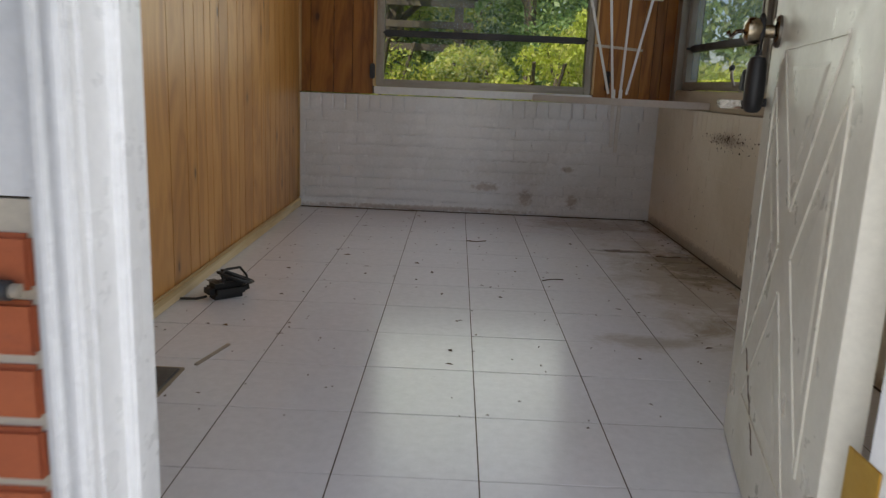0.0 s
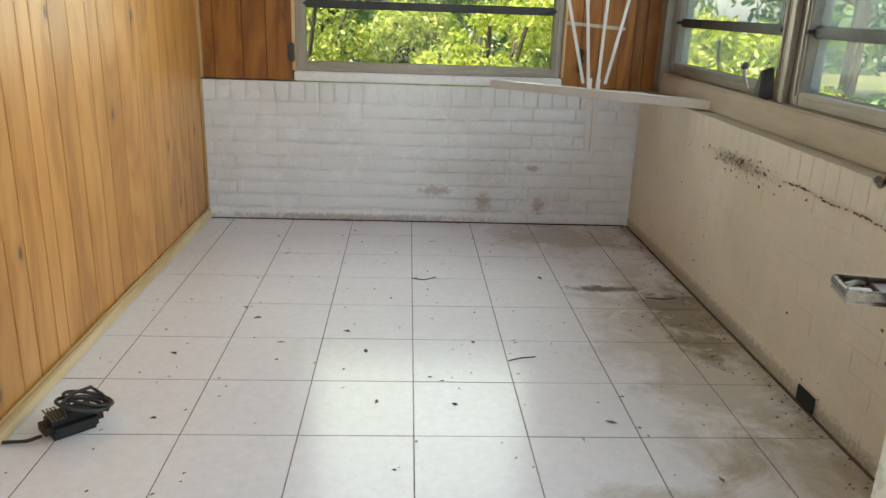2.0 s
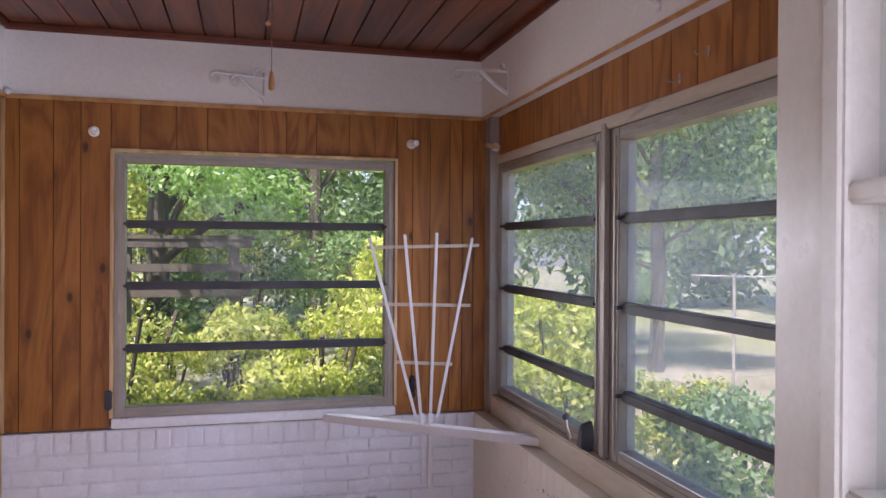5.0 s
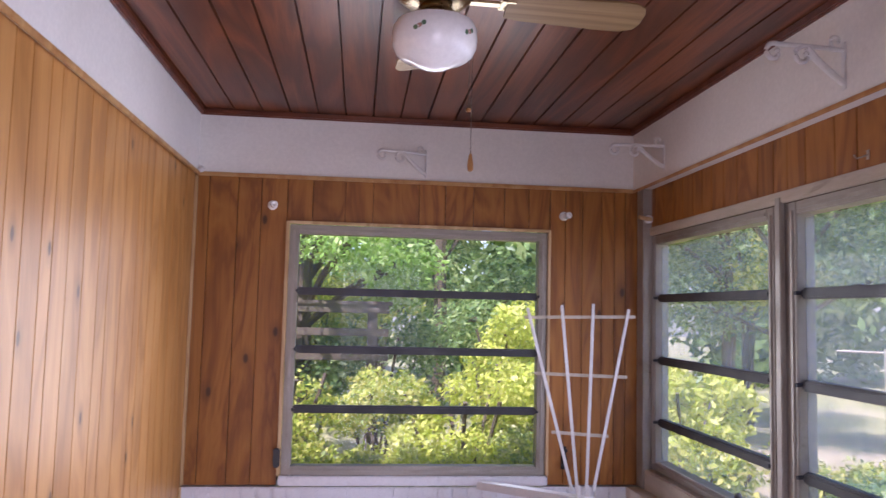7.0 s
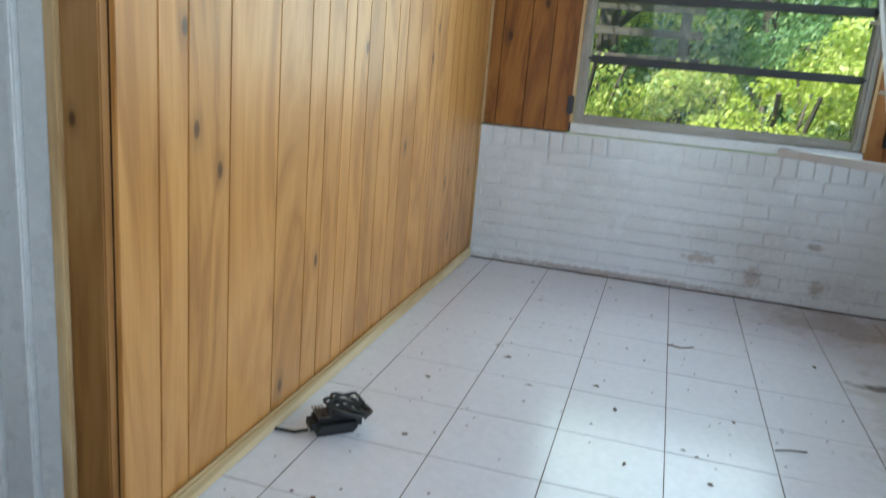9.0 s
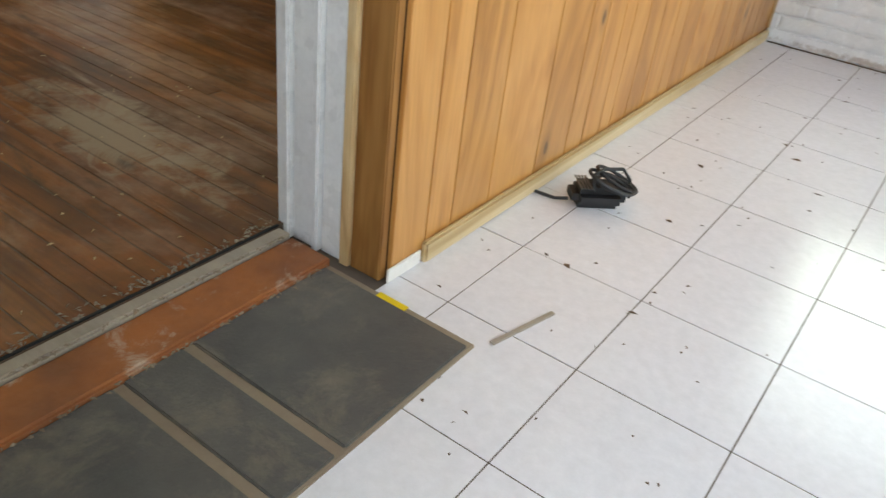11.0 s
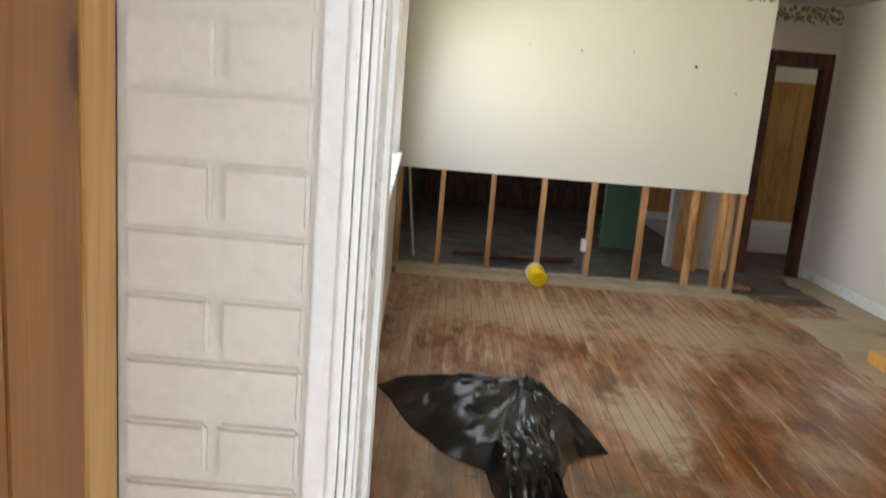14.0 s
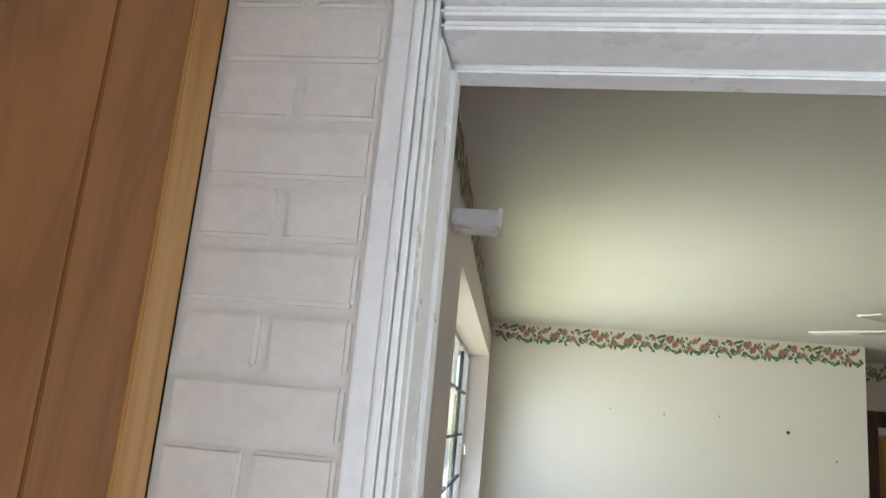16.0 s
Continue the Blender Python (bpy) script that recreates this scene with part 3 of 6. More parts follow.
# ceiling boards, run towards the window, with open V joints
bm = bmesh.new()
w = 0.1375
x = -1.149
while x < XG:
    x1 = min(x + w, XG + 0.05)
    vs = add_box(bm, x + 0.002, x1 - 0.002, YS, YP, ZC, ZC + 0.02)
    low = [v for v in vs if v.co.z < ZC + 0.001]
    for v in low:
        v.co.x += 0.0022 if v.co.x < (x + x1) / 2 else -0.0022
    x = x1
add_box(bm, XW - 0.1, XG + 0.1, YS, YP + 0.1, ZC + 0.0205, ZC + 0.05)
ceiling = structure("ceiling", bm, M_CEIL, "red-brown stained wooden board ceiling", "ceiling")
bm = bmesh.new()
for d in ((XW + BT, XG - 0.07, YP - BT - 0.022, YP - BT), (XW + BT, XW + BT + 0.022, YS + BT, YP - BT - 0.022), (XG - 0.092, XG - 0.07, YS + BT, YP - BT - 0.022), (XW + BT + 0.022, XG - 0.092, YS + BT, YS + BT + 0.022)):
    add_box(bm, d[0], d[1], d[2], d[3], ZC - 0.032, ZC - 0.001, bevel=0.006)
structure("ceiling_trim", bm, M_CEIL_TRIM, "dark red-brown wooden ceiling moulding", "trim")
# roof reaches far past the front wall, added there to block sun patches
structure("roof", box(-12.5, XG + 0.4, -3.9, YP + 0.35, ZC + 0.12, ZC + 0.2), M_ROOF, "unseen flat roof over porch and rooms, overhang added against the sun", "roof")

# baseboard on the panelled wall, mounted with an uneven profile
bm = box(XW, XW + 0.018, LY1 + 0.12, YN, 0.0, 0.055, bevel=0.006)
structure("baseboard", bm, M_PINE_Y, "pale pine baseboard strip on the tile floor", "baseboard")
structure("corner_strip", box(XW, XW + 0.014, YP - 0.016, YP - 0.002, ZB, ZP - 0.012, bevel=0.003), M_PINE, "light wood corner strip", "trim")
structure("corner_strip", box(XW, XW + 0.012, YN - 0.014, YN, 0.06, ZB, bevel=0.003), M_PINE, "light wood corner strip", "trim")
structure("corner_post", box(XG - 0.045, XG + 0.01, YP - 0.094, YP - 0.002, ZB, ZP, bevel=0.004), M_ALU, "grey metal corner post between the windows", "post")

# reveal of the living room opening, panel side
structure("reveal_board", box(XW - 0.095, XW - 0.013, LY1 - 0.004, LY1 + 0.02, 0.0, LZ + 0.1, bevel=0.003), M_BROWN, "brown stained board at the end of the panelling", "trim")
structure("reveal_strip", box(XW - 0.122, XW - 0.096, LY1 - 0.012, LY1 + 0.02, 0.0, LZ + 0.1, bevel=0.003), M_PINE, "pale pine strip beside the white jamb", "trim")


def moulded_jamb(name, along, x_front, x_back, y_face, sign, z0, z1, label):
    """A painted door jamb with stepped brick moulding; sign is the side on which the opening lies."""
    t = thing(name, label, "door jamb", kind="structure")
    steps = ((0.0, 0.32, 0.012), (0.32, 0.42, 0.026), (0.42, 0.75, 0.017), (0.75, 0.86, 0.03), (0.86, 1.0, 0.020))
    for a, b, h in steps:
        xa, xb = x_front + (x_back - x_front) * a, x_front + (x_back - x_front) * b
        y0, y1 = sorted((y_face - sign * 0.05, y_face + sign * h))
        part("moulding", box(min(xa, xb), max(xa, xb) - 0.001, y0, y1, z0, z1, bevel=0.004), M_WHITE, t)
    return t


moulded_jamb("jamb_right", "z", XW - 0.123, XW - WALL - 0.02, LY1 + 0.008, -1, 0.0, LZ, "white painted moulded jamb with chipped edges")

# left casing of the same opening, its face turned to the porch
cas = thing("casing_left", "white painted brick moulding beside the pier", "door casing", kind="structure")
for y0, y1, d in ((LY0 - 0.054, LY0 - 0.028, 0.003), (LY0 - 0.028, LY0 - 0.018, 0.009), (LY0 - 0.018, LY0 - 0.010, 0.002), (LY0 - 0.010, LY0 - 0.003, -0.006)):
    part("moulding", box(XW - 0.1, XW + d, y0, y1 - 0.001, 0.0, LZ + 0.075, bevel=0.0022), M_WHITE, cas)
for xa, xb, d in ((XW - 0.11, XW - 0.03, -0.0015), (XW - 0.155, XW - 0.11, 0.004)):
    part("jamb", box(xa, xb - 0.001, LY0 - 0.05, LY0 + d, 0.0, LZ, bevel=0.003), M_WHITE, cas)
head = thing("casing_head", "white painted moulded door head", "door casing", kind="structure")
for z0, z1, d in ((LZ + 0.055, LZ + 0.09, -0.012), (LZ + 0.026, LZ + 0.055, 0.004), (LZ + 0.014, LZ + 0.026, -0.006), (LZ + 0.002, LZ + 0.014, -0.016)):
    part("moulding", box(XW - 0.1, XW + d - 0.001, LY0 - 0.003, LY1 + 0.02, z0, z1 - 0.001, bevel=0.004), M_WHITE, head)
for xa, xb, d in ((XW - 0.11, XW - 0.03, 0.004), (XW - 0.155, XW - 0.11, -0.004)):
    part("jamb", box(xa, xb - 0.001, LY0, LY1 + 0.012, LZ + d, LZ + 0.07, bevel=0.003), M_WHITE, head)

# pier corner strip and the front wall's end strip
structure("pier_strip", box(XW, XW + 0.064, YS - 0.011, YS + 0.003, 0.0, ZP - 0.014, bevel=0.002), M_STRIP, "raw pine corner strip between panelling and pier", "trim")

# threshold of red brick and grey sill
structure("threshold", box(XW - 0.245, XW - 0.125, LY0 + 0.002, LY1 - 0.03, -0.006, 0.022, bevel=0.006), M_THRESH, "worn red brick threshold between tile and wood floor", "threshold")
# raised black strip in place of the shaded gap before the boards
structure("threshold_gap", box(XW - 0.293, XW - 0.2872, LY0 + 0.002, LY1 - 0.03, 0.0, 0.0325), M_SOOT_AND_SHADE, "black strip standing for the shade between sill strip and floor boards", "gap")
structure("plaster_end", box(XW, XW + 0.006, LY1 + 0.004, LY1 + 0.118, 0.0, 0.035, bevel=0.002), M_BAND, "bare white plaster where the baseboard ends", "trim")
structure("sill_strip", box(XW - 0.285, XW - 0.247, LY0 + 0.002, LY1 - 0.03, -0.006, 0.03, bevel=0.005), M_PLATE, "weathered grey wooden sill strip", "threshold")

# entry frame
fr = thing("entry_frame", "white painted exterior door frame", "door frame", kind="structure")
for x0, x1, y0, y1 in ((HX0 - 0.035, HX0, -2.555, YS + 0.01), (HX0 - 0.034, HX0 + 0.012, -2.50, -2.47), (HX0 - 0.045, HX0 - 0.002, -2.575, -2.556), (HX0 - 0.036, HX0 - 0.022, -2.583, -2.5755), (HX0 - 0.014, HX0 - 0.004, -2.581, -2.5755),
                       (HX1, HX1 + 0.035, -2.555, YS + 0.01), (HX1 + 0.002, HX1 + 0.085, -2.575, -2.556)):
    part("jamb", box(x0, x1, y0, y1, -0.04, HZ + 0.03, bevel=0.004), M_WHITE, fr)
part("head", box(HX0, HX1, -2.555, YS + 0.01, HZ, HZ + 0.03, bevel=0.004), M_WHITE, fr)
part("hinge_leaf", box(HX1 - 0.0035, HX1 - 0.0005, -2.445, -2.372, 0.25, 0.375, bevel=0.001), M_YBRASS, fr, "yellow brass hinge leaf")
part("sill", box(HX0, HX1, -2.60, YS, -0.05, -0.002, bevel=0.006), M_PLATE, fr, "worn grey door sill")

# ground outside
structure("ground", box(-60, 60, -60, 60, -0.45, -0.16), M_GRASS, "garden ground with grass and dry patches", "ground")
# unseen slab, added as a pale reflector for the door and its frame
structure("patio", box(-6, 5, -10, -2.6, -0.16, -0.05, bevel=0.01), M_BOUNCE_SLAB, "unseen pale slab added to bounce light at the entry", "patio")

# ---- the living room ----
FZ = 0.03
LX0, LX1 = -6.39, XW - WALL
LN, LCZ = 1.25, 2.47
SA, SB = Vector((LX1, -2.27, 0)), Vector((LX0 - 0.01, -2.545, 0))
sang = math.degrees(math.atan2(SA.y - SB.y, SA.x - SB.x))
slen = (SA - SB).length
SM = Matrix.Translation(SB) @ pose(0, 0, 0, 0, 0, sang)   # x along the south wall from its far end
WX0, WX1, WZ0, WZ1 = 0.27, 3.72, 0.975, 2.16                # living room window
subfloor = structure("living_floor", box(-6.44, LX1 + 0.005, -2.8, LN + 0.15, -0.2, FZ - 0.0014), M_SUB, "worn brown strip wood floor of the living room", "floor")
bm = bmesh.new()
for d in ((0, WX0, 0, LCZ), (WX1, slen, 0, LCZ), (WX0, WX1, 0, WZ0), (WX0, WX1, WZ1, LCZ)):
    add_box(bm, d[0], d[1], -0.2, 0.0, d[2], d[3], m=SM)
structure("living_wall_south", bm, M_LWALL, "pinkish painted living room wall with a window", "wall")
structure("living_wall_north", box(-7.4, LX1, LN, LN + 0.12, 0, LCZ), M_LWALL, "pinkish painted living room wall by the fireplace", "wall")
bm = bmesh.new()
add_box(bm, LX1 + 0.001, LX1 + 0.005, LY1 + 0.03, LN, 0, LCZ)
add_box(bm, LX1 + 0.001, LX1 + 0.005, -2.4, LY0 - 0.06, 0, LCZ)
structure("living_wall_east", bm, M_LWALL, "pinkish painted living room wall by the porch", "wall")
structure("living_ceiling", box(-12.3, LX1, -2.7, 4.2, LCZ, LCZ + 0.05), M_LCEIL, "grey painted living room ceiling", "ceiling")
part_wall = structure("partition", box(LX0 - 0.1, LX0, -2.545, 0.235, 0.85, LCZ), M_DRYWALL, "cream drywall partition cut off above bare studs", "wall")
structure("sole_plate", box(LX0 - 0.1, LX0, -2.545, 0.235, FZ - 0.012, FZ + 0.04, bevel=0.004), M_PLATE, "grey weathered sole plate under the studs", "wall plate")
structure("bare_strip", box(LX0, LX0 + 0.2, -2.5, 0.35, FZ - 0.011, FZ + 0.004), M_CONC, "bare subfloor strip along the cut wall", "floor")

# ---- windows ----


def awning_window(name, m, w, z0, z1, bars, pane_mat, label, hardware=True):
    """An aluminium awning window; local x along the wall, y into the room is minus, z up."""
    t = thing(name, label, "window", kind="structure")
    t.matrix_basis = m
    fw = 0.045
    for x0, x1, a, b in ((0, fw, z0, z1), (w - fw, w, z0, z1), (fw, w - fw, z1 - fw, z1), (fw, w - fw, z0, z0 + fw)):
        part("frame", box(x0, x1, 0.0, 0.07, a, b, bevel=0.004), M_ALU, t)
        cx0, cx1 = x0 + (0.012 if x0 == fw else 0.016), x1 - (0.012 if x0 == fw else 0.016)
        ca, cb = (a + 0.016, b - 0.016) if x0 == fw else (a + 0.03, b - 0.03)
        part("channel", box(cx0, cx1, -0.006, 0.002, ca, cb, bevel=0.002), M_ALU, t)
    edges = [z0 + fw] + bars + [z1 - fw]
    for z in bars:
        part("rail", box(fw, w - fw, 0.012, 0.055, z - 0.02, z + 0.018, bevel=0.007), M_BAR, t, "dark grey rail")
        for xx in (fw - 0.006, w - fw - 0.006):
            part("pivot", cyl((xx + 0.006, -0.008, z), (xx + 0.006, 0.012, z), 0.007), M_BAR, t)
    for a, b in zip(edges, edges[1:]):
        ob = part("pane", box(fw, w - fw, 0.032, 0.036, a + 0.012, b - 0.012), pane_mat, t)
        ob.visible_shadow = False
    return t


def crank(parent, at, flip=1):
    x, y, z = at
    bm = bmesh.new()
    shape = [(-0.032, -0.036), (0.034, -0.04), (0.046, 0.0), (0.044, 0.042), (0.03, 0.072), (0.014, 0.078), (-0.012, 0.03)]
    low = [bm.verts.new((x + u * flip, y, z + w)) for u, w in shape]
    top = [bm.verts.new((x + u * flip * 0.72, y - 0.042, z + w * 0.78)) for u, w in shape]
    bm.faces.new(low)
    bm.faces.new(top[::-1])
    for i in range(len(shape)):
        bm.faces.new((low[i], low[(i + 1) % len(shape)], top[(i + 1) % len(shape)], top[i]))
    bmesh.ops.bevel(bm, geom=bm.edges[:], offset=0.005, segments=2, affect="EDGES")
    c = part("operator", bm, M_BAR, parent, "dark grey metal window operator", True)
    h = part("handle", tube([(x - 0.01 * flip, y - 0.03, z - 0.01), (x - 0.04 * flip, y - 0.055, z - 0.012), (x - 0.07 * flip, y - 0.06, z + 0.03), (x - 0.075 * flip, y - 0.06, z + 0.06)], 0.007), M_ALU, c)
    part("grip", lathe([(0.0005, -0.012), (0.011, -0.01), (0.014, 0.0), (0.011, 0.012), (0.0005, 0.014)], 14, Matrix.Translation((x - 0.078 * flip, y - 0.06, z + 0.068)) @ Matrix.Rotation(radians(65), 4, "Y")), M_BAR, c, "dark crank grip", True)


BARS = [1.074, 1.366, 1.653]
win_n = awning_window("window_1", pose(-0.58, YP - 0.015, 0), 1.305, 0.757, 1.981, BARS, M_GLASS, "four pane aluminium awning window with dark rails")
part("window_sill", box(-0.01, 1.315, -0.018, 0.03, ZB + 0.002, 0.756, bevel=0.005), M_WHITE, win_n, "white painted sill")
for d in ((-0.018, -0.001, 0.757, 1.997), (1.306, 1.321, 0.757, 1.997), (-0.001, 1.306, 1.983, 1.998)):
    part("trim", box(d[0], d[1], -0.012, 0.012, d[2], d[3], bevel=0.003), M_PINE, win_n, "thin wood trim")
part("latch", box(-0.035, -0.004, -0.035, -0.01, 0.80, 0.89, bevel=0.006), M_BAR, win_n, "dark metal latch")
EM = Matrix.Translation((XG, 1.405, 0)) @ pose(0, 0, 0, 0, 0, -90)
EB = [1.045, 1.35, 1.66]
win_e = awning_window("window_2", EM, 1.155, 0.81, 1.975, EB, M_GLASS_E, "dusty aluminium awning window with dark rails")
crank(win_e, (1.08, -0.004, 0.845), 1)
EM2 = Matrix.Translation((XG, 0.155, 0)) @ pose(0, 0, 0, 0, 0, -90)
win_e2 = awning_window("window_3", EM2, 1.5, 0.81, 1.975, EB, M_GLASS_E, "dusty aluminium awning window with dark rails")
EM3 = Matrix.Translation((XG, -1.44, 0)) @ pose(0, 0, 0, 0, 0, -90)
win_e3 = awning_window("window_4", EM3, 0.81, 0.81, 1.975, EB, M_GLASS_E, "dusty aluminium awning window with dark rails")
for y in (0.2025, -1.3925):
    structure("mullion_post", box(XG + 0.006, XG + 0.09, y - 0.047, y + 0.047, ZB, 1.977, bevel=0.004), M_ALU, "grey metal post between side windows", "post")
    structure("mullion_cover", box(XG - 0.016, XG + 0.004, y - 0.02, y + 0.018, 0.808, 2.0, bevel=0.004), M_ALU, "narrow raised metal cover on the window post", "post")
structure("mullion_post", box(XG - 0.012, XG + 0.09, YS, -2.255, 0.808, 1.977, bevel=0.005), M_ALU, "grey metal post at the front wall", "post")
structure("side_sill", box(XG - 0.035, XG + 0.1, YS, YP - 0.05, ZB - 0.004, 0.807, bevel=0.006), M_SILL, "weathered grey sill under the side windows", "window sill")
structure("side_head", box(XG - 0.012, XG + 0.01, YS, YP - 0.05, 1.978, 2.02, bevel=0.004), M_SILL, "weathered wooden head over the side windows", "trim")

# ---- living room window, in the south wall ----
t = thing("window_5", "white framed steel casement window in a deep reveal", "window", kind="structure")
t.matrix_basis = SM
for d in ((WX0, WX0 + 0.03, WZ0, WZ1), (WX1 - 0.03, WX1, WZ0, WZ1), (WX0 + 0.03, WX1 - 0.03, WZ0, WZ0 + 0.03), (WX0 + 0.03, WX1 - 0.03, WZ1 - 0.03, WZ1)):
    part("frame", box(d[0], d[1], -0.19, -0.15, d[2], d[3], bevel=0.004), M_WHITE, t)
for i in range(1, 6):
    x = WX0 + (WX1 - WX0) * i / 6
    part("muntin", box(x - 0.01, x + 0.01, -0.18, -0.155, WZ0 + 0.03, WZ1 - 0.03), M_BAR if i % 2 else M_WHITE, t)
for i in range(1, 4):
    z = WZ0 + (WZ1 - WZ0) * i / 4
    part("muntin", box(WX0 + 0.03, WX1 - 0.03, -0.179, -0.156, z - 0.008, z + 0.008), M_BAR, t)
pn = part("pane", box(WX0 + 0.03, WX1 - 0.03, -0.170, -0.166, WZ0 + 0.03, WZ1 - 0.03), M_GLASS, t)
pn.visible_shadow = False
part("sill", box(WX0 - 0.02, WX1 + 0.02, -0.149, 0.03, WZ0 - 0.02, WZ0 + 0.004, bevel=0.004), M_WHITE, t)
part("handle", tube([(WX0 + 0.42, -0.15, 1.5), (WX0 + 0.42, -0.11, 1.5), (WX0 + 0.46, -0.1, 1.44)], 0.008), M_ALU, t)

# ---- entry door, open into the porch ----
DW, DT, DH = 0.82, 0.044, 2.03
door = thing("door_1", "cream painted crossbuck entry door standing open, with glazed upper half", "door", kind="structure")
DA = math.degrees(math.atan2(-0.18, 0.80))
door.matrix_basis = Matrix.Translation((0.42, -2.33, 0.006)) @ pose(0, 0, 0, 0, 0, 90 + DA)   # x along the leaf, +y is its inner face
GX0, GX1, GZ0, GZ1 = 0.15, 0.67, 1.02, 1.9
for d in ((0, GX0, 0, DH), (GX1, DW, 0, DH), (GX0, GX1, 0, GZ0), (GX0, GX1, GZ1, DH)):
    part("slab", box(d[0], d[1], -DT, 0, d[2], d[3], bevel=0.0), M_DOOR, door)
for y0, y1 in ((0.0005, 0.014), (-DT - 0.014, -DT - 0.0005)):
    for d in ((GX0 - 0.03, GX0 + 0.006, GZ0 - 0.03, GZ1 + 0.03), (GX1 - 0.006, GX1 + 0.03, GZ0 - 0.03, GZ1 + 0.03), (GX0 + 0.006, GX1 - 0.006, GZ0 - 0.03, GZ0 + 0.006), (GX0 + 0.006, GX1 - 0.006, GZ1 - 0.006, GZ1 + 0.03)):
        part("glazing_bead", box(d[0], d[1], y0, y1, d[2], d[3], bevel=0.005), M_DOOR, door)
for i in (1, 2):
    x = GX0 + (GX1 - GX0) * i / 3
    z = GZ0 + (GZ1 - GZ0) * i / 3
    part("muntin", box(x - 0.011, x + 0.011, -DT + 0.004, 0.006, GZ0, GZ1, bevel=0.004), M_DOOR, door)
    part("muntin", box(GX0, GX1, -DT + 0.005, 0.005, z - 0.011, z + 0.011, bevel=0.004), M_DOOR, door)
for i in range(3):
    for k in range(3):
        x0, z0 = GX0 + (GX1 - GX0) * i / 3, GZ0 + (GZ1 - GZ0) * k / 3
        pn = part("pane", box(x0 + 0.011, x0 + (GX1 - GX0) / 3 - 0.011, -0.025, -0.021, z0 + 0.011, z0 + (GZ1 - GZ0) / 3 - 0.011), M_DGLASS, door)
        pn.visible_shadow = False


def raised_strip(bm, a, b, width, y0, y1):
    d = Vector((b[0] - a[0], 0, b[1] - a[1]))
    ang = math.atan2(d.z, d.x)
    m = Matrix.Translation((a[0], 0, a[1])) @ Matrix.Rotation(-ang, 4, "Y")
    add_box(bm, 0, d.length, y0, y1, -width / 2, width / 2, bevel=min(width * 0.3, 0.006), m=m)


# crossbuck: four raised triangles left and right of an X, outlined by beads
PX0, PX1, PZ0, PZ1 = 0.12, 0.70, 0.16, 0.88
cx, cz, g = (PX0 + PX1) / 2, (PZ0 + PZ1) / 2, 0.055
for tri in (((PX0, PZ0 + g * 1.3), (PX0, PZ1 - g * 1.3), (cx - g, cz)), ((PX1, PZ0 + g * 1.3), (PX1, PZ1 - g * 1.3), (cx + g, cz)), ((PX0 + g, PZ0), (PX1 - g, PZ0), (cx, cz - g * 1.3)), ((PX0 + g, PZ1), (PX1 - g, PZ1), (cx, cz + g * 1.3))):
    for face in (1, -1):
        bm = bmesh.new()
        y0, y1 = (-0.006, 0.0032) if face == 1 else (-DT - 0.0032, -DT + 0.006)
        for i in range(3):
            raised_strip(bm, tri[i], tri[(i + 1) % 3], 0.018, y0, y1)
        mx, mz = sum(p[0] for p in tri) / 3, sum(p[1] for p in tri) / 3
        ins = [(mx + (p[0] - mx) * 0.62, mz + (p[1] - mz) * 0.62) for p in tri]
        ya, yb = (0.0004, 0.0026) if face == 1 else (-DT - 0.0004, -DT - 0.0026)
        lo = [bm.verts.new((p[0], ya, p[1])) for p in ins]
        hi = [bm.verts.new((mx + (p[0] - mx) * 0.86, yb, mz + (p[1] - mz) * 0.86)) for p in ins]
        bm.faces.new(hi)
        bm.faces.new(lo[::-1])
        for i in range(3):
            bm.faces.new((lo[i], lo[(i + 1) % 3], hi[(i + 1) % 3], hi[i]))
        part("raised_panel", bm, M_DOOR, door)
# knob on both faces, hinges, latch
KX, KZ = DW - 0.07, 0.92
for s, yf in ((1, 0.0), (-1, -DT)):
    def ky(v):
        return yf + s * v
    rot = Matrix.Translation((KX, yf, KZ)) @ Matrix.Rotation(radians(-90 * s), 4, "X")
    part("rosette", lathe([(0.0005, 0), (0.033, 0.0), (0.033, 0.006), (0.026, 0.012), (0.0005, 0.013)], m=rot), M_CHROME, door, "tarnished round rosette", True)
    part("knob", lathe([(0.0005, 0.012), (0.014, 0.013), (0.013, 0.03), (0.024, 0.036), (0.029, 0.05), (0.027, 0.064), (0.016, 0.071), (0.0005, 0.072)], m=rot), M_KNOB, door, "worn brass door knob", True)
for z in (0.22, 1.0, 1.8):
    h = part("hinge", box(-0.004, 0.0, -DT + 0.004, 0.004, z - 0.05, z + 0.05), M_BRASS, door, "brass hinge")
    part("knuckle", cyl((-0.004, 0.006, z - 0.05), (-0.004, 0.006, z + 0.05), 0.007), M_BRASS, h)
    for dz in (-0.032, 0.032):
        part("screw", cyl((-0.006, -DT / 2, z + dz), (-0.003, -DT / 2, z + dz), 0.005), M_CHROME, h)
part("key", tube([(KX, 0.07, KZ), (KX, 0.085, KZ - 0.002), (KX + 0.006, 0.095, KZ - 0.012), (KX - 0.006, 0.102, KZ - 0.004)], 0.005, 6), M_CHROME, door, "worn key in the knob")
crack = tube([(DW - 0.17 - 0.2 * k / 11, 0.0, 0.26 - 0.15 * k / 11 + 0.006 * math.sin(k * 2.3)) for k in range(12)], 0.0022, 5)
part("paint_crack", crack, M_DEBRIS, door, "dark ragged crack in the paint")
lb = part("latch_plate", box(DW - 0.0005, DW + 0.003, -DT + 0.008, -0.008, KZ - 0.03, KZ + 0.03), M_BRASS, door, "brass latch plate")
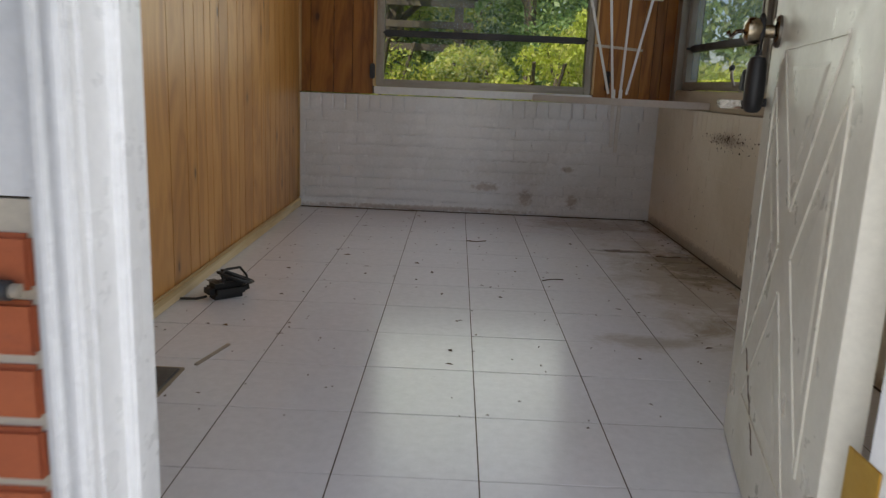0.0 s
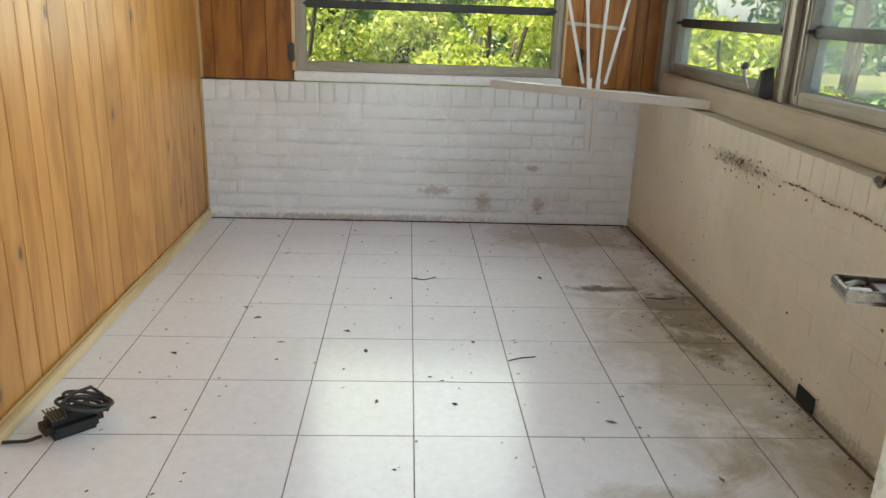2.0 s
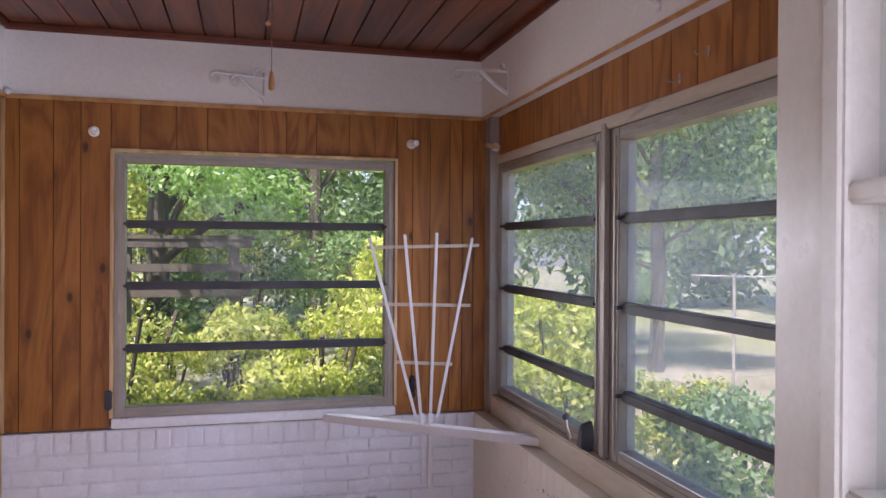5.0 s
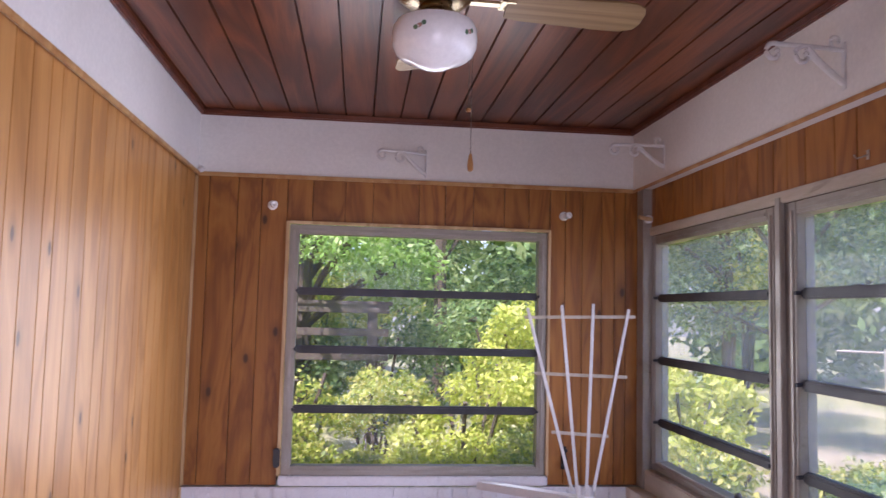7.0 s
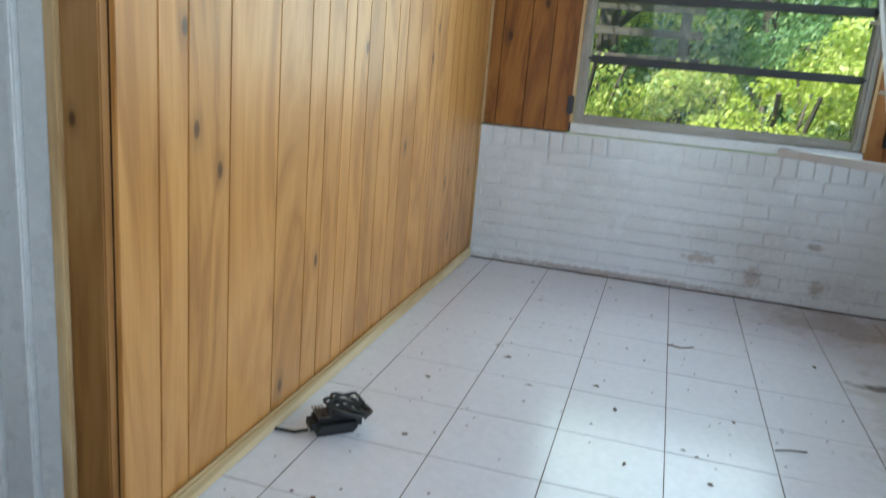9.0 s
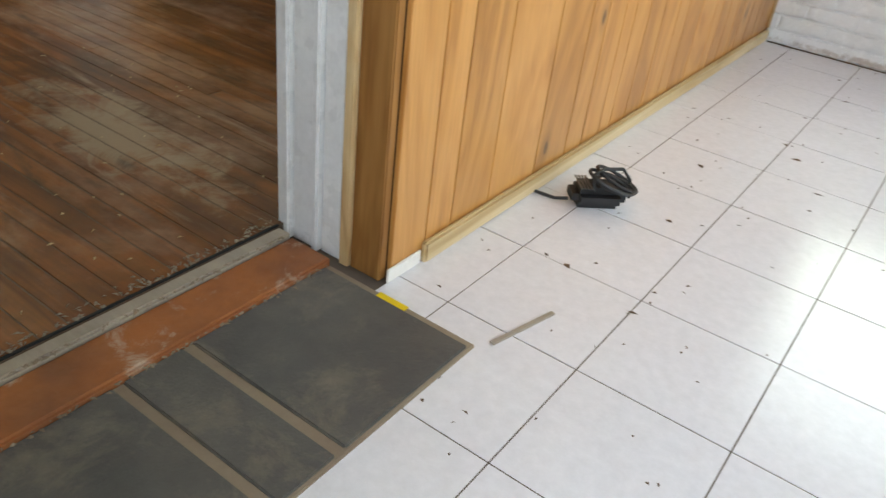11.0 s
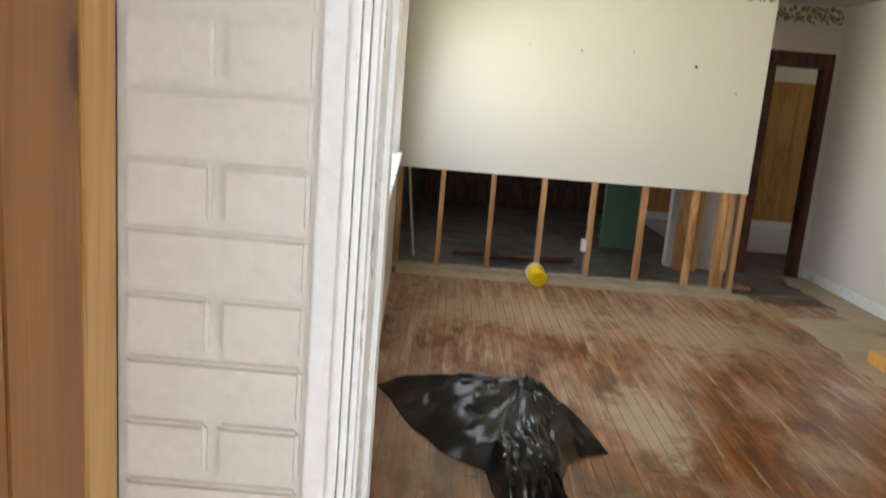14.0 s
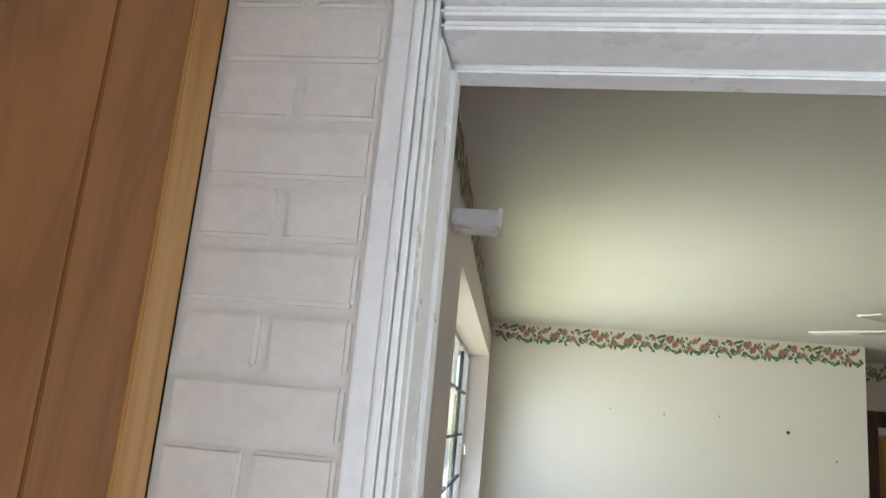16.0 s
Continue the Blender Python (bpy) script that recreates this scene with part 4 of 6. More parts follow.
part("bolt", box(DW + 0.002, DW + 0.012, -DT + 0.014, -0.016, KZ - 0.01, KZ + 0.01, bevel=0.003), M_BRASS, lb)

# ---- pieces of walls and floors ----
WEST = (-1.247, -1.13, -1.035, -0.88, -0.66, -0.49, -0.39, -0.275, -0.2, -0.09, 0.035, 0.17, 0.265, 0.41, 0.575, 0.655, 0.76, 0.87, 0.97, 1.1, 1.22, 1.31, YP)
GV = 0.0028
for a, b in zip(WEST, WEST[1:]):
    part("panel_strip", box(XW - 0.012, XW, a + GV / 2, b - GV / 2, 0.0, ZP, bevel=0.0015), M_PANEL, panel_wall_w)
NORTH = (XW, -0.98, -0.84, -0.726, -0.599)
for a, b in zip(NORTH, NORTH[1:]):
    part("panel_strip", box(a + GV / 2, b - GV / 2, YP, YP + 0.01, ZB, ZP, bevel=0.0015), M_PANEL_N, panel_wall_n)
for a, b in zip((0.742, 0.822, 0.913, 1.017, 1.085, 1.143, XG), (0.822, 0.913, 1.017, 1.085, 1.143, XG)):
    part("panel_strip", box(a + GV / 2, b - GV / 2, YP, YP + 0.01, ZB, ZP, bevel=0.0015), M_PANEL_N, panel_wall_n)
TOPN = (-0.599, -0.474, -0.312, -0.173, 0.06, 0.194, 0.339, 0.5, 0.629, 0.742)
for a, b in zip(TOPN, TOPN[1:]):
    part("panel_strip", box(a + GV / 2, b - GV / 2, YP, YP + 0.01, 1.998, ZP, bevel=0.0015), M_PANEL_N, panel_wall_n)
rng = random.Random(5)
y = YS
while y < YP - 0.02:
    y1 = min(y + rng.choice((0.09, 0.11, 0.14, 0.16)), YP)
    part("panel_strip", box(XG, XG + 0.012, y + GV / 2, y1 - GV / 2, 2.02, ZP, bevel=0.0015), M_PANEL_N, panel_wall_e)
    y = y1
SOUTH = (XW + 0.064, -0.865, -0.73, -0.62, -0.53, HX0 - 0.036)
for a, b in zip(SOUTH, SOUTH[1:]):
    part("panel_strip", box(a + GV / 2, b - GV / 2, YS - 0.012, YS, 0.0, ZP, bevel=0.0015), M_PANEL_SHADED, wall_s)
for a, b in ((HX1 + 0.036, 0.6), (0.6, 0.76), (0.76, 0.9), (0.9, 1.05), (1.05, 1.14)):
    part("panel_strip", box(a + GV / 2, b - GV / 2, YS - 0.012, YS, 0.0, ZP, bevel=0.0015), M_PANEL_SHADED, wall_s)

# tiles
tile_mesh = mesh_of("tile", box(-T / 2 + 0.0015, T / 2 - 0.0015, -T / 2 + 0.0015, T / 2 - 0.0015, -0.008, 0.0, bevel=0.0008), M_TILE)
for i in range(-4, 4):
    for k in range(-9, 5):
        x0, x1, y0, y1 = max(i * T, XW), min(i * T + T, XE + 0.004), max(k * T, YS), min(k * T + T, YN + 0.004)
        if x1 - x0 > T - 0.001 and y1 - y0 > T - 0.001:
            piece("tile", tile_mesh, floor, Matrix.Translation((i * T + T / 2, k * T + T / 2, rng.uniform(-0.0006, 0.0006))))
        elif x1 - x0 > 0.02 and y1 - y0 > 0.02:
            bm = box(-(x1 - x0) / 2 + 0.0015, (x1 - x0) / 2 - 0.0015, -(y1 - y0) / 2 + 0.0015, (y1 - y0) / 2 - 0.0015, -0.008, 0.0, bevel=0.0008)
            piece("tile", mesh_of("tile_cut", bm, M_TILE), floor, Matrix.Translation(((x0 + x1) / 2, (y0 + y1) / 2, rng.uniform(-0.0006, 0.0006))))


def brick_run(parent, name, origin, along, out, length, z0, courses, ch, bl, mat, depth, joint=0.009, header=False, jitter=0.0015, seed=1, start=0.0):
    """Courses of bricks on a wall; along and out are unit vectors in plan."""
    r = random.Random(seed)
    base = Matrix((( along[0], out[0], 0, 0), (along[1], out[1], 0, 0), (0, 0, 1, 0), (0, 0, 0, 1)))
    shared = {}
    for c in range(courses):
        s = start if c % 2 == 0 else start - bl / 2
        while s < length - 0.01:
            a, b = max(s, 0), min(s + bl, length)
            s += bl
            if b - a < 0.03:
                continue
            w = round(b - a - joint, 4)
            if w not in shared:
                shared[w] = mesh_of(name, box(-w / 2, w / 2, -0.012, depth, -(ch - joint) / 2, (ch - joint) / 2, bevel=min(0.005, depth * 0.6)), mat)
            p = Vector(origin) + base.to_3x3() @ Vector(((a + b) / 2, r.uniform(-jitter, jitter), 0)) + Vector((0, 0, z0 + (c + 0.5) * ch))
            piece(name, shared[w], parent, Matrix.Translation(p) @ base @ pose(0, 0, 0, r.uniform(-0.6, 0.6), 0, r.uniform(-0.4, 0.4)))


brick_run(wall_n, "brick", (XW, YN + 0.01, 0), (1, 0), (0, -1), XE - XW, 0.0, 9, 0.0677, 0.2135, M_WBRICK, 0.011, seed=3, start=-0.06, joint=0.010, jitter=0.0025)
brick_run(wall_n, "brick", (XW, YN + 0.01, 0), (1, 0), (0, -1), XE - XW, 0.609, 1, 0.099, 0.0725, M_WBRICK, 0.012, seed=4, joint=0.009)
brick_run(wall_e, "brick", (XE + 0.008, YS, 0), (0, 1), (-1, 0), YN - YS, 0.0, 9, 0.0677, 0.2135, M_WBRICK_E, 0.0009, seed=5, joint=0.004, jitter=0.0004)
brick_run(wall_e, "brick", (XE + 0.008, YS, 0), (0, 1), (-1, 0), YN - YS, 0.609, 1, 0.099, 0.0725, M_WBRICK_E, 0.0011, seed=6, joint=0.004, jitter=0.0004)
PL = LY0 - 0.055 - YS
brick_run(pier, "brick", (XW - 0.008, YS + 0.003, 0), (0, 1), (1, 0), PL - 0.003, 0.0, 32, 0.0677, (PL - 0.003), M_PBRICK, 0.0075, seed=7, joint=0.011, jitter=0.0015)
# red bricks beside the entry
rw = structure("wall_front", box(-3.0, HX0 - 0.047, -2.56, -2.551, -0.16, 0.672), M_RMORTAR, "red brick wall with pale mortar beside the entry", "wall")
brick_run(rw, "brick", (-1.6, -2.56, 0), (1, 0), (0, -1), 1.6 + HX0 - 0.047, -0.141, 12, 0.0655, 0.2135, M_RBRICK, 0.008, seed=8, joint=0.010)
structure("siding_front", box(-3.0, HX0 - 0.047, -2.562, -2.551, 0.675, 2.6), M_WHITE, "white painted siding above the brick", "wall")
pipe = thing("conduit", "dark grey conduit end fixed to the red brick beside the entry", "conduit")
part("pipe", cyl((-0.95, -2.577, 0.588), (-0.487, -2.577, 0.588), 0.010), M_BAR, pipe)
part("end_cap", cyl((-0.486, -2.577, 0.588), (-0.478, -2.577, 0.588), 0.007), M_PLATE, pipe, "grey end cap")

# floor strips of the living room
shared = {}
y = -2.62
while y < LN:
    x = LX0 + 0.2 - rng.uniform(0, 1.2)
    while x < LX1 - 0.002:
        l = rng.choice((0.9, 1.3, 1.7, 2.1))
        if x + l < LX0 + 0.7 or LX1 - (x + l) < 0.5:
            l += 0.7
        a, b = max(x, LX0 + 0.2), min(x + l, LX1 - 0.002)
        x += l
        key = round(b - a, 2)
        if key not in shared:
            shared[key] = mesh_of("floor_board", box(-key / 2 + 0.0008, key / 2 - 0.0008, -0.0272, 0.0272, -0.012, 0.0, bevel=0.0008), M_LFLOOR)
        piece("floor_board", shared[key], subfloor, Matrix.Translation(((a + b) / 2, y, FZ + rng.uniform(-0.0008, 0.0008))))
    y += 0.0572

# ---- slate doorstep before the living room ----
step = structure("doorstep", box(XW - 0.125, -0.79, YS + 0.02, -1.300, -0.005, 0.006, bevel=0.003), M_TAN, "dark slate tiles with tan joints before the threshold", "doorstep")
for y0, y1 in ((-1.662, -1.318), (-1.805, -1.684), (-2.15, -1.826), (-2.385, -2.17)):
    part("slate_tile", box(XW - 0.123, -0.797, y0, y1, 0.001, 0.011, bevel=0.003), M_RUBBER, step)
structure("tape", box(-1.03, -0.955, -1.316, -1.300, 0.0065, 0.0075), M_YELLOW, "strip of yellow tape on the doorstep edge", "tape")

# ---- porch ceiling fan ----
FX, FY = -0.045, -0.30
fan = thing("ceiling_fan", "ceiling fan with oak blades, brass motor and opal globe", "ceiling fan", (FX, FY, 0))
part("canopy", lathe([(0.0005, ZC - 0.002), (0.075, ZC - 0.002), (0.075, ZC - 0.02), (0.04, ZC - 0.045), (0.02, ZC - 0.05), (0.0005, ZC - 0.05)]), M_BRASS, fan, "brass canopy", True)
part("motor", lathe([(0.0005, 2.482), (0.09, 2.48), (0.105, 2.46), (0.105, 2.43), (0.085, 2.415), (0.05, 2.41), (0.0005, 2.41)]), M_BRASS, fan, "brass motor housing", True)
part("fitter", lathe([(0.0005, 2.41), (0.045, 2.41), (0.052, 2.395), (0.038, 2.385), (0.05, 2.372), (0.06, 2.366), (0.0005, 2.365)]), M_BRASS, fan, "stepped brass light fitter", True)
globe = part("globe", lathe([(0.058, 2.372), (0.075, 2.369), (0.106, 2.358), (0.117, 2.338), (0.118, 2.31), (0.115, 2.288), (0.104, 2.268), (0.087, 2.256), (0.066, 2.249), (0.042, 2.236), (0.018, 2.228), (0.0005, 2.227)], 40), M_OPAL, fan, "white opal schoolhouse globe", True)
for k in range(5):
    a = k * math.tau / 5 + 0.5
    for dx, dz, mat in ((0.0, 0.0, M_ROSE), (0.012, 0.006, M_PRINT), (-0.011, -0.004, M_PRINT)):
        an = a + dx / 0.117
        part("flower_print", cyl((0.1165 * math.cos(an), 0.1165 * math.sin(an), 2.313 + dz), (0.1178 * math.cos(an), 0.1178 * math.sin(an), 2.313 + dz), 0.007, seg=8), mat, globe)
for k in range(4):
    a = radians(2 + 90 * k)
    m = Matrix.Rotation(a, 4, "Z")
    bm = bmesh.new()
    add_box(bm, 0.09, 0.22, -0.016, 0.016, 2.425, 2.433, bevel=0.003, m=m)
    add_box(bm, 0.18, 0.225, -0.035, 0.035, 2.424, 2.4315, bevel=0.003, m=m)
    arm = part("blade_arm", bm, M_BRASS, fan, "brass blade arm")
    bm = bmesh.new()
    xs = [0.2, 0.25, 0.35, 0.5, 0.56, 0.59, 0.6]
    ws = [0.045, 0.055, 0.06, 0.068, 0.066, 0.05, 0.025]
    rot = m @ Matrix.Translation((0, 0, 2.419)) @ Matrix.Rotation(radians(-13), 4, "X")
    rows = []
    for x, w in zip(xs, ws):
        rows.append([bm.verts.new(rot @ Vector((x, s * w, z))) for s, z in ((-1, 0), (1, 0), (1, 0.006), (-1, 0.006))])
    for a0, b0 in zip(rows, rows[1:]):
        for i in range(4):
            bm.faces.new((a0[i], a0[(i + 1) % 4], b0[(i + 1) % 4], b0[i]))
    bm.faces.new(rows[0])
    bm.faces.new(rows[-1][::-1])
    part("blade", bm, M_BLADE, fan, "pale oak cane-grained blade")
for x, y, z1, mat in ((0.115, 0.06, 1.985, M_BROWN), (0.105, 0.05, 2.135, M_BROWN)):
    ch = part("pull_chain", tube([(x * 0.5, y * 0.5, 2.40), (x * 0.9, y * 0.9, 2.39), (x, y, 2.37), (x, y, z1)], 0.0012, 5), M_CHROME, fan, "thin bead chain")
    part("pull_knob", lathe([(0.0005, 0.03), (0.004, 0.028), (0.006, 0.015), (0.0085, 0.0), (0.008, -0.02), (0.0005, -0.024)] if z1 < 2.1 else [(0.0005, 0.008), (0.007, 0.004), (0.007, -0.004), (0.0005, -0.008)], 14, Matrix.Translation((x, y, z1))), mat, ch, "turned wooden pull", True)

# ---- trellis and the plank that holds it ----
plank = thing("corner_plank", "white plank laid across the corner on the brick ledges", "plank")
pa, pb = Vector((0.385, 1.425, 0)), Vector((1.235, 0.765, 0))
pd = pb - pa
part("board", box(0, pd.length, -0.03, 0.03, ZB + 0.001, ZB + 0.038, bevel=0.004, m=Matrix.Translation(pa) @ Matrix.Rotation(math.atan2(pd.y, pd.x), 4, "Z")), M_TRELLIS, plank)
trel = thing("trellis", "white wooden fan trellis screwed to the corner plank", "trellis")
TY = 1.115
tops = ((0.543, 1.594), (0.704, 1.611), (0.854, 1.62), (1.024, 1.598))
mids = ((0.762, 0.77), (0.788, 0.745), (0.828, 0.745), (0.862, 0.77))
ends = (None, (0.798, 0.475), (0.825, 0.445), None)


def slat(bm, a, b, y, w=0.0135, d=0.009):
    v = Vector((b[0] - a[0], 0, b[1] - a[1]))
    m = Matrix.Translation((a[0], y, a[1])) @ Matrix.Rotation(-math.atan2(v.z, v.x), 4, "Y")
    add_box(bm, 0, v.length, -d / 2, d / 2, -w / 2, w / 2, bevel=0.002, m=m)


for tp, md, en in zip(tops, mids, ends):
    bm = bmesh.new()
    slat(bm, md, tp, TY)
    part("upright", bm, M_TRELLIS, trel)
    if en:
        bm = bmesh.new()
        slat(bm, en, (md[0], md[1] + 0.05), TY - 0.0105, 0.02)
        part("leg", bm, M_TRELLIS, trel)
for a, b in (((0.531, 1.55), (1.06, 1.563)), ((0.579, 1.295), (1.021, 1.283)), ((0.665, 1.03), (0.934, 1.012))):
    bm = bmesh.new()
    slat(bm, a, b, TY + 0.010, 0.015, 0.006)
    part("crossbar", bm, M_SILL, trel, "thin weathered grey crossbar")

# ---- wrought iron brackets on the band ----


def scroll(cx, cz, r, turns, start, sign):
    return [(cx + r * (1 - 0.55 * i / 14) * math.cos(start + sign * turns * math.tau * i / 14), 0, cz + r * (1 - 0.55 * i / 14) * math.sin(start + sign * turns * math.tau * i / 14)) for i in range(15)]


def bracket(at, rz):
    t = thing("plant_bracket", "white wrought iron scroll plant bracket on the plaster band", "plant bracket", at, rz, group="scroll brackets under the porch ceiling")
    part("back_plate", box(-0.0005, 0.005, -0.009, 0.009, -0.07, 0.075, bevel=0.002), M_IRON, t)
    part("arm", tube([(0.004, 0, 0.05), (0.12, 0, 0.052), (0.22, 0, 0.05)] + scroll(0.235, 0.024, 0.027, 0.9, math.pi / 2, -1), 0.0075), M_IRON, t)
    part("brace", tube([(0.004, 0, -0.05), (0.05, 0, -0.02), (0.1, 0, 0.02), (0.125, 0, 0.046)], 0.0105), M_IRON, t)
    part("curl", tube(scroll(0.14, 0.022, 0.028, 0.9, math.pi / 2, -1), 0.0075), M_IRON, t)
    part("curl", tube(scroll(0.03, 0.074, 0.022, 0.8, -math.pi / 2, 1), 0.006), M_IRON, t)
    return t


bracket((XG - 0.07, -0.27, 2.32), 185)
bracket((XG - 0.07, 1.08, 2.32), 178)
bracket((0.089, YP - BT - 0.006, 2.31), -163)

# ---- small fittings on the panelling ----
for x in (-0.671, 0.812):
    t = thing("rod_holder", "cream porcelain rod holder on the panelling", "rod holder", (x, YP, 2.073), group="rod holders over the window")
    part("base", lathe([(0.0005, 0), (0.024, 0), (0.024, 0.006), (0.016, 0.012), (0.0005, 0.013)], 18, Matrix.Rotation(radians(90), 4, "X")), M_OPAL, t, "", True)
    part("stem", lathe([(0.014, 0.01), (0.014, 0.05), (0.017, 0.058), (0.012, 0.06), (0.0005, 0.052)], 18, Matrix.Rotation(radians(90), 4, "X") @ Matrix.Rotation(radians(14), 4, "Y")), M_OPAL, t, "", True)
t = thing("rod_end", "short wooden rod end in a holder on the corner post", "rod holder", (XG - 0.02, YP - 0.094, 2.062))
part("holder", lathe([(0.0005, 0), (0.022, 0), (0.022, 0.01), (0.012, 0.02), (0.0005, 0.02)], 16, Matrix.Rotation(radians(90), 4, "X")), M_OPAL, t, "", True)
part("rod", cyl((0.012, -0.012, -0.002), (-0.06, -0.03, 0.006), 0.011), M_PINE, t, "pale wooden rod")
t = thing("wall_catch", "black metal catch on the panelling behind the trellis", "catch", (0.824, YP, 0.842))
part("plate", box(-0.014, 0.014, -0.006, 0, -0.055, 0.06, bevel=0.003), M_BLACK, t)
for dz in (-0.035, 0.0, 0.04):
    part("lug", box(-0.01, 0.016, -0.022, -0.006, dz - 0.008, dz + 0.008, bevel=0.003), M_BLACK, t)
for y, z in ((-0.415, 2.105), (-0.27, 2.059)):
    t = thing("panel_hook", "small pale metal hook screwed to the panelling", "hook", (XG, y, z), group="hooks over the side windows")
    part("plate", box(-0.003, 0.0, -0.006, 0.006, -0.014, 0.016, bevel=0.001), M_PLATE, t)
    part("hook", tube([(-0.003, 0, 0.0), (-0.018, 0.004, -0.006), (-0.03, 0.012, -0.01), (-0.034, 0.018, 0.002)], 0.0025, 6), M_PLATE, t)
t = thing("corner_junk", "crumbled plaster end at the top of the panelling", "plaster", (XW + 0.03, YP - 0.03, ZP + 0.016))
part("lump", lathe([(0.0005, 0.02), (0.012, 0.012), (0.02, 0.0), (0.012, -0.012), (0.0005, -0.016)], 9), M_IRON, t)
# no recess is cut; a black slab paints the hole's shade
t = tagged(part("weep_hole", box(XE - 0.001, XE + 0.004, -0.492, -0.395, 0.004, 0.056, bevel=0.002), M_SOOT_AND_SHADE), "black slab for the shade in a broken hole at the wall foot", "hole", kind="structure")

# ---- things hanging on the door ----
lm = door.matrix_basis
lock = thing("lock_box", "black rubber covered lock box hanging from the door knob", "lock box")
lock.matrix_basis = lm @ Matrix.Translation((KX, 0.036, 0.92))
part("body", lathe([(0.0005, -0.168), (0.016, -0.167), (0.024, -0.160), (0.0275, -0.148), (0.028, -0.10), (0.0265, -0.068), (0.021, -0.054), (0.0005, -0.05)], 24, Matrix.Diagonal((1, 0.75, 1, 1))), M_BLACK, lock, "", True)
part("shackle", tube([(-0.02, 0, -0.05), (-0.022, 0, -0.01), (-0.016, 0, 0.022), (0, 0, 0.032), (0.016, 0, 0.022), (0.022, 0, -0.01), (0.02, 0, -0.05)], 0.005), M_BLACK, lock, "black shackle round the knob neck")
hold = thing("key_tray", "opened chrome key tray of the lock box at the door edge", "key tray")
hold.matrix_basis = lm @ Matrix.Translation((DW, 0.0, 0.765))
part("plate", box(-0.05, 0.012, 0.018, 0.10, -0.006, -0.001, bevel=0.002), M_CHROME, hold)
for d in ((-0.05, -0.046, 0.018, 0.10), (0.008, 0.012, 0.018, 0.10), (-0.046, 0.008, 0.096, 0.10)):
    part("rim", box(*d, -0.0008, 0.012, bevel=0.0015), M_CHROME, hold)
part("insert", box(-0.042, 0.004, 0.024, 0.058, -0.0005, 0.007, bevel=0.002), M_CARD, hold, "dark red insert")
part("key_tag", box(-0.044, -0.016, 0.062, 0.094, -0.0005, 0.006, bevel=0.002), M_IRON, hold, "white key tag")
part("key", tube([(-0.01, 0.09, 0.004), (0.0, 0.075, 0.006), (0.003, 0.064, 0.004)], 0.004, 6), M_CHROME, hold)
part("hinge_strap", box(-0.02, -0.008, -0.001, 0.02, -0.0005, 0.018, bevel=0.002), M_BLACK, hold)

# ---- power adapter on the tiles ----
adp = thing("power_adapter", "black power adapter with its coiled cable on the tiles", "power adapter", (-0.885, -0.59, 0.0), 42)
adp.scale = (1.12, 1.12, 1.12)
part("body", box(-0.07, 0.06, -0.04, 0.04, 0.0005, 0.055, bevel=0.018), M_BLACK, adp)
for i in range(4):
    part("rib", box(-0.055 + i * 0.008, -0.051 + i * 0.008, -0.035, 0.035, 0.055, 0.057), M_RUBBER, adp)
rl = random.Random(2)
for k in range(5):
    cx, cy, cz, ra, rb, tilt = 0.03 + rl.uniform(-0.015, 0.012), rl.uniform(-0.012, 0.012), 0.05 + k * 0.004, 0.052 + rl.uniform(-0.01, 0.008), 0.045 + rl.uniform(-0.008, 0.008), rl.uniform(-0.6, -0.1)
    pts = [(cx + ra * math.cos(a), cy + rb * math.sin(a), max(0.006, cz + math.cos(a) * ra * tilt)) for a in (i * math.tau / 20 for i in range(21))]
    part("cable_loop", tube(pts, 0.0042, 6), M_BLACK, adp)
part("cable_loop", tube([(-0.02, -0.03, 0.05), (-0.03, -0.02, 0.085), (0.0, 0.0, 0.092), (0.05, 0.01, 0.09), (0.075, 0.015, 0.06), (0.085, 0.02, 0.01)], 0.0042, 6), M_BLACK, adp)
part("cord", tube([(-0.07, 0.0, 0.012), (-0.1, 0.01, 0.006), (-0.135, 0.035, 0.006), (-0.16, 0.05, 0.007)], 0.004, 6), M_BLACK, adp)
pl = part("plug", box(-0.185, -0.155, 0.042, 0.064, 0.0005, 0.016, bevel=0.004), M_BLACK, adp)
part("prong", box(-0.2, -0.185, 0.05, 0.0515, 0.005, 0.011), M_CHROME, pl)

# ---- litter on the floor ----
rl = random.Random(11)


def litter(name, places, mat, label, size):
    vs, fs = [], []
    for x, y, z in places:
        a, l, w = rl.uniform(0, math.tau), rl.uniform(0.5, 1.4) * size, rl.uniform(0.25, 0.6) * size
        ca, sa = math.cos(a), math.sin(a)
        i = len(vs)
        for u, v, h in ((-l, 0, 0.0008), (-l * 0.2, -w, 0.002 + rl.random() * 0.004), (l, rl.uniform(-w, w), 0.0015), (l * 0.1, w, 0.001 + rl.random() * 0.003), (0, 0, 0.004)):
            vs.append((x + u * ca - v * sa, y + u * sa + v * ca, z + h))
        fs += [(i, i + 1, i + 4), (i + 1, i + 2, i + 4), (i + 2, i + 3, i + 4), (i + 3, i, i + 4), (i, i + 3, i + 2, i + 1)]
    me = bpy.data.meshes.new(name)
    me.from_pydata(vs, [], fs)
    me.materials.append(mat)
    return tagged(new(name, me), label, "litter", kind="stuff")


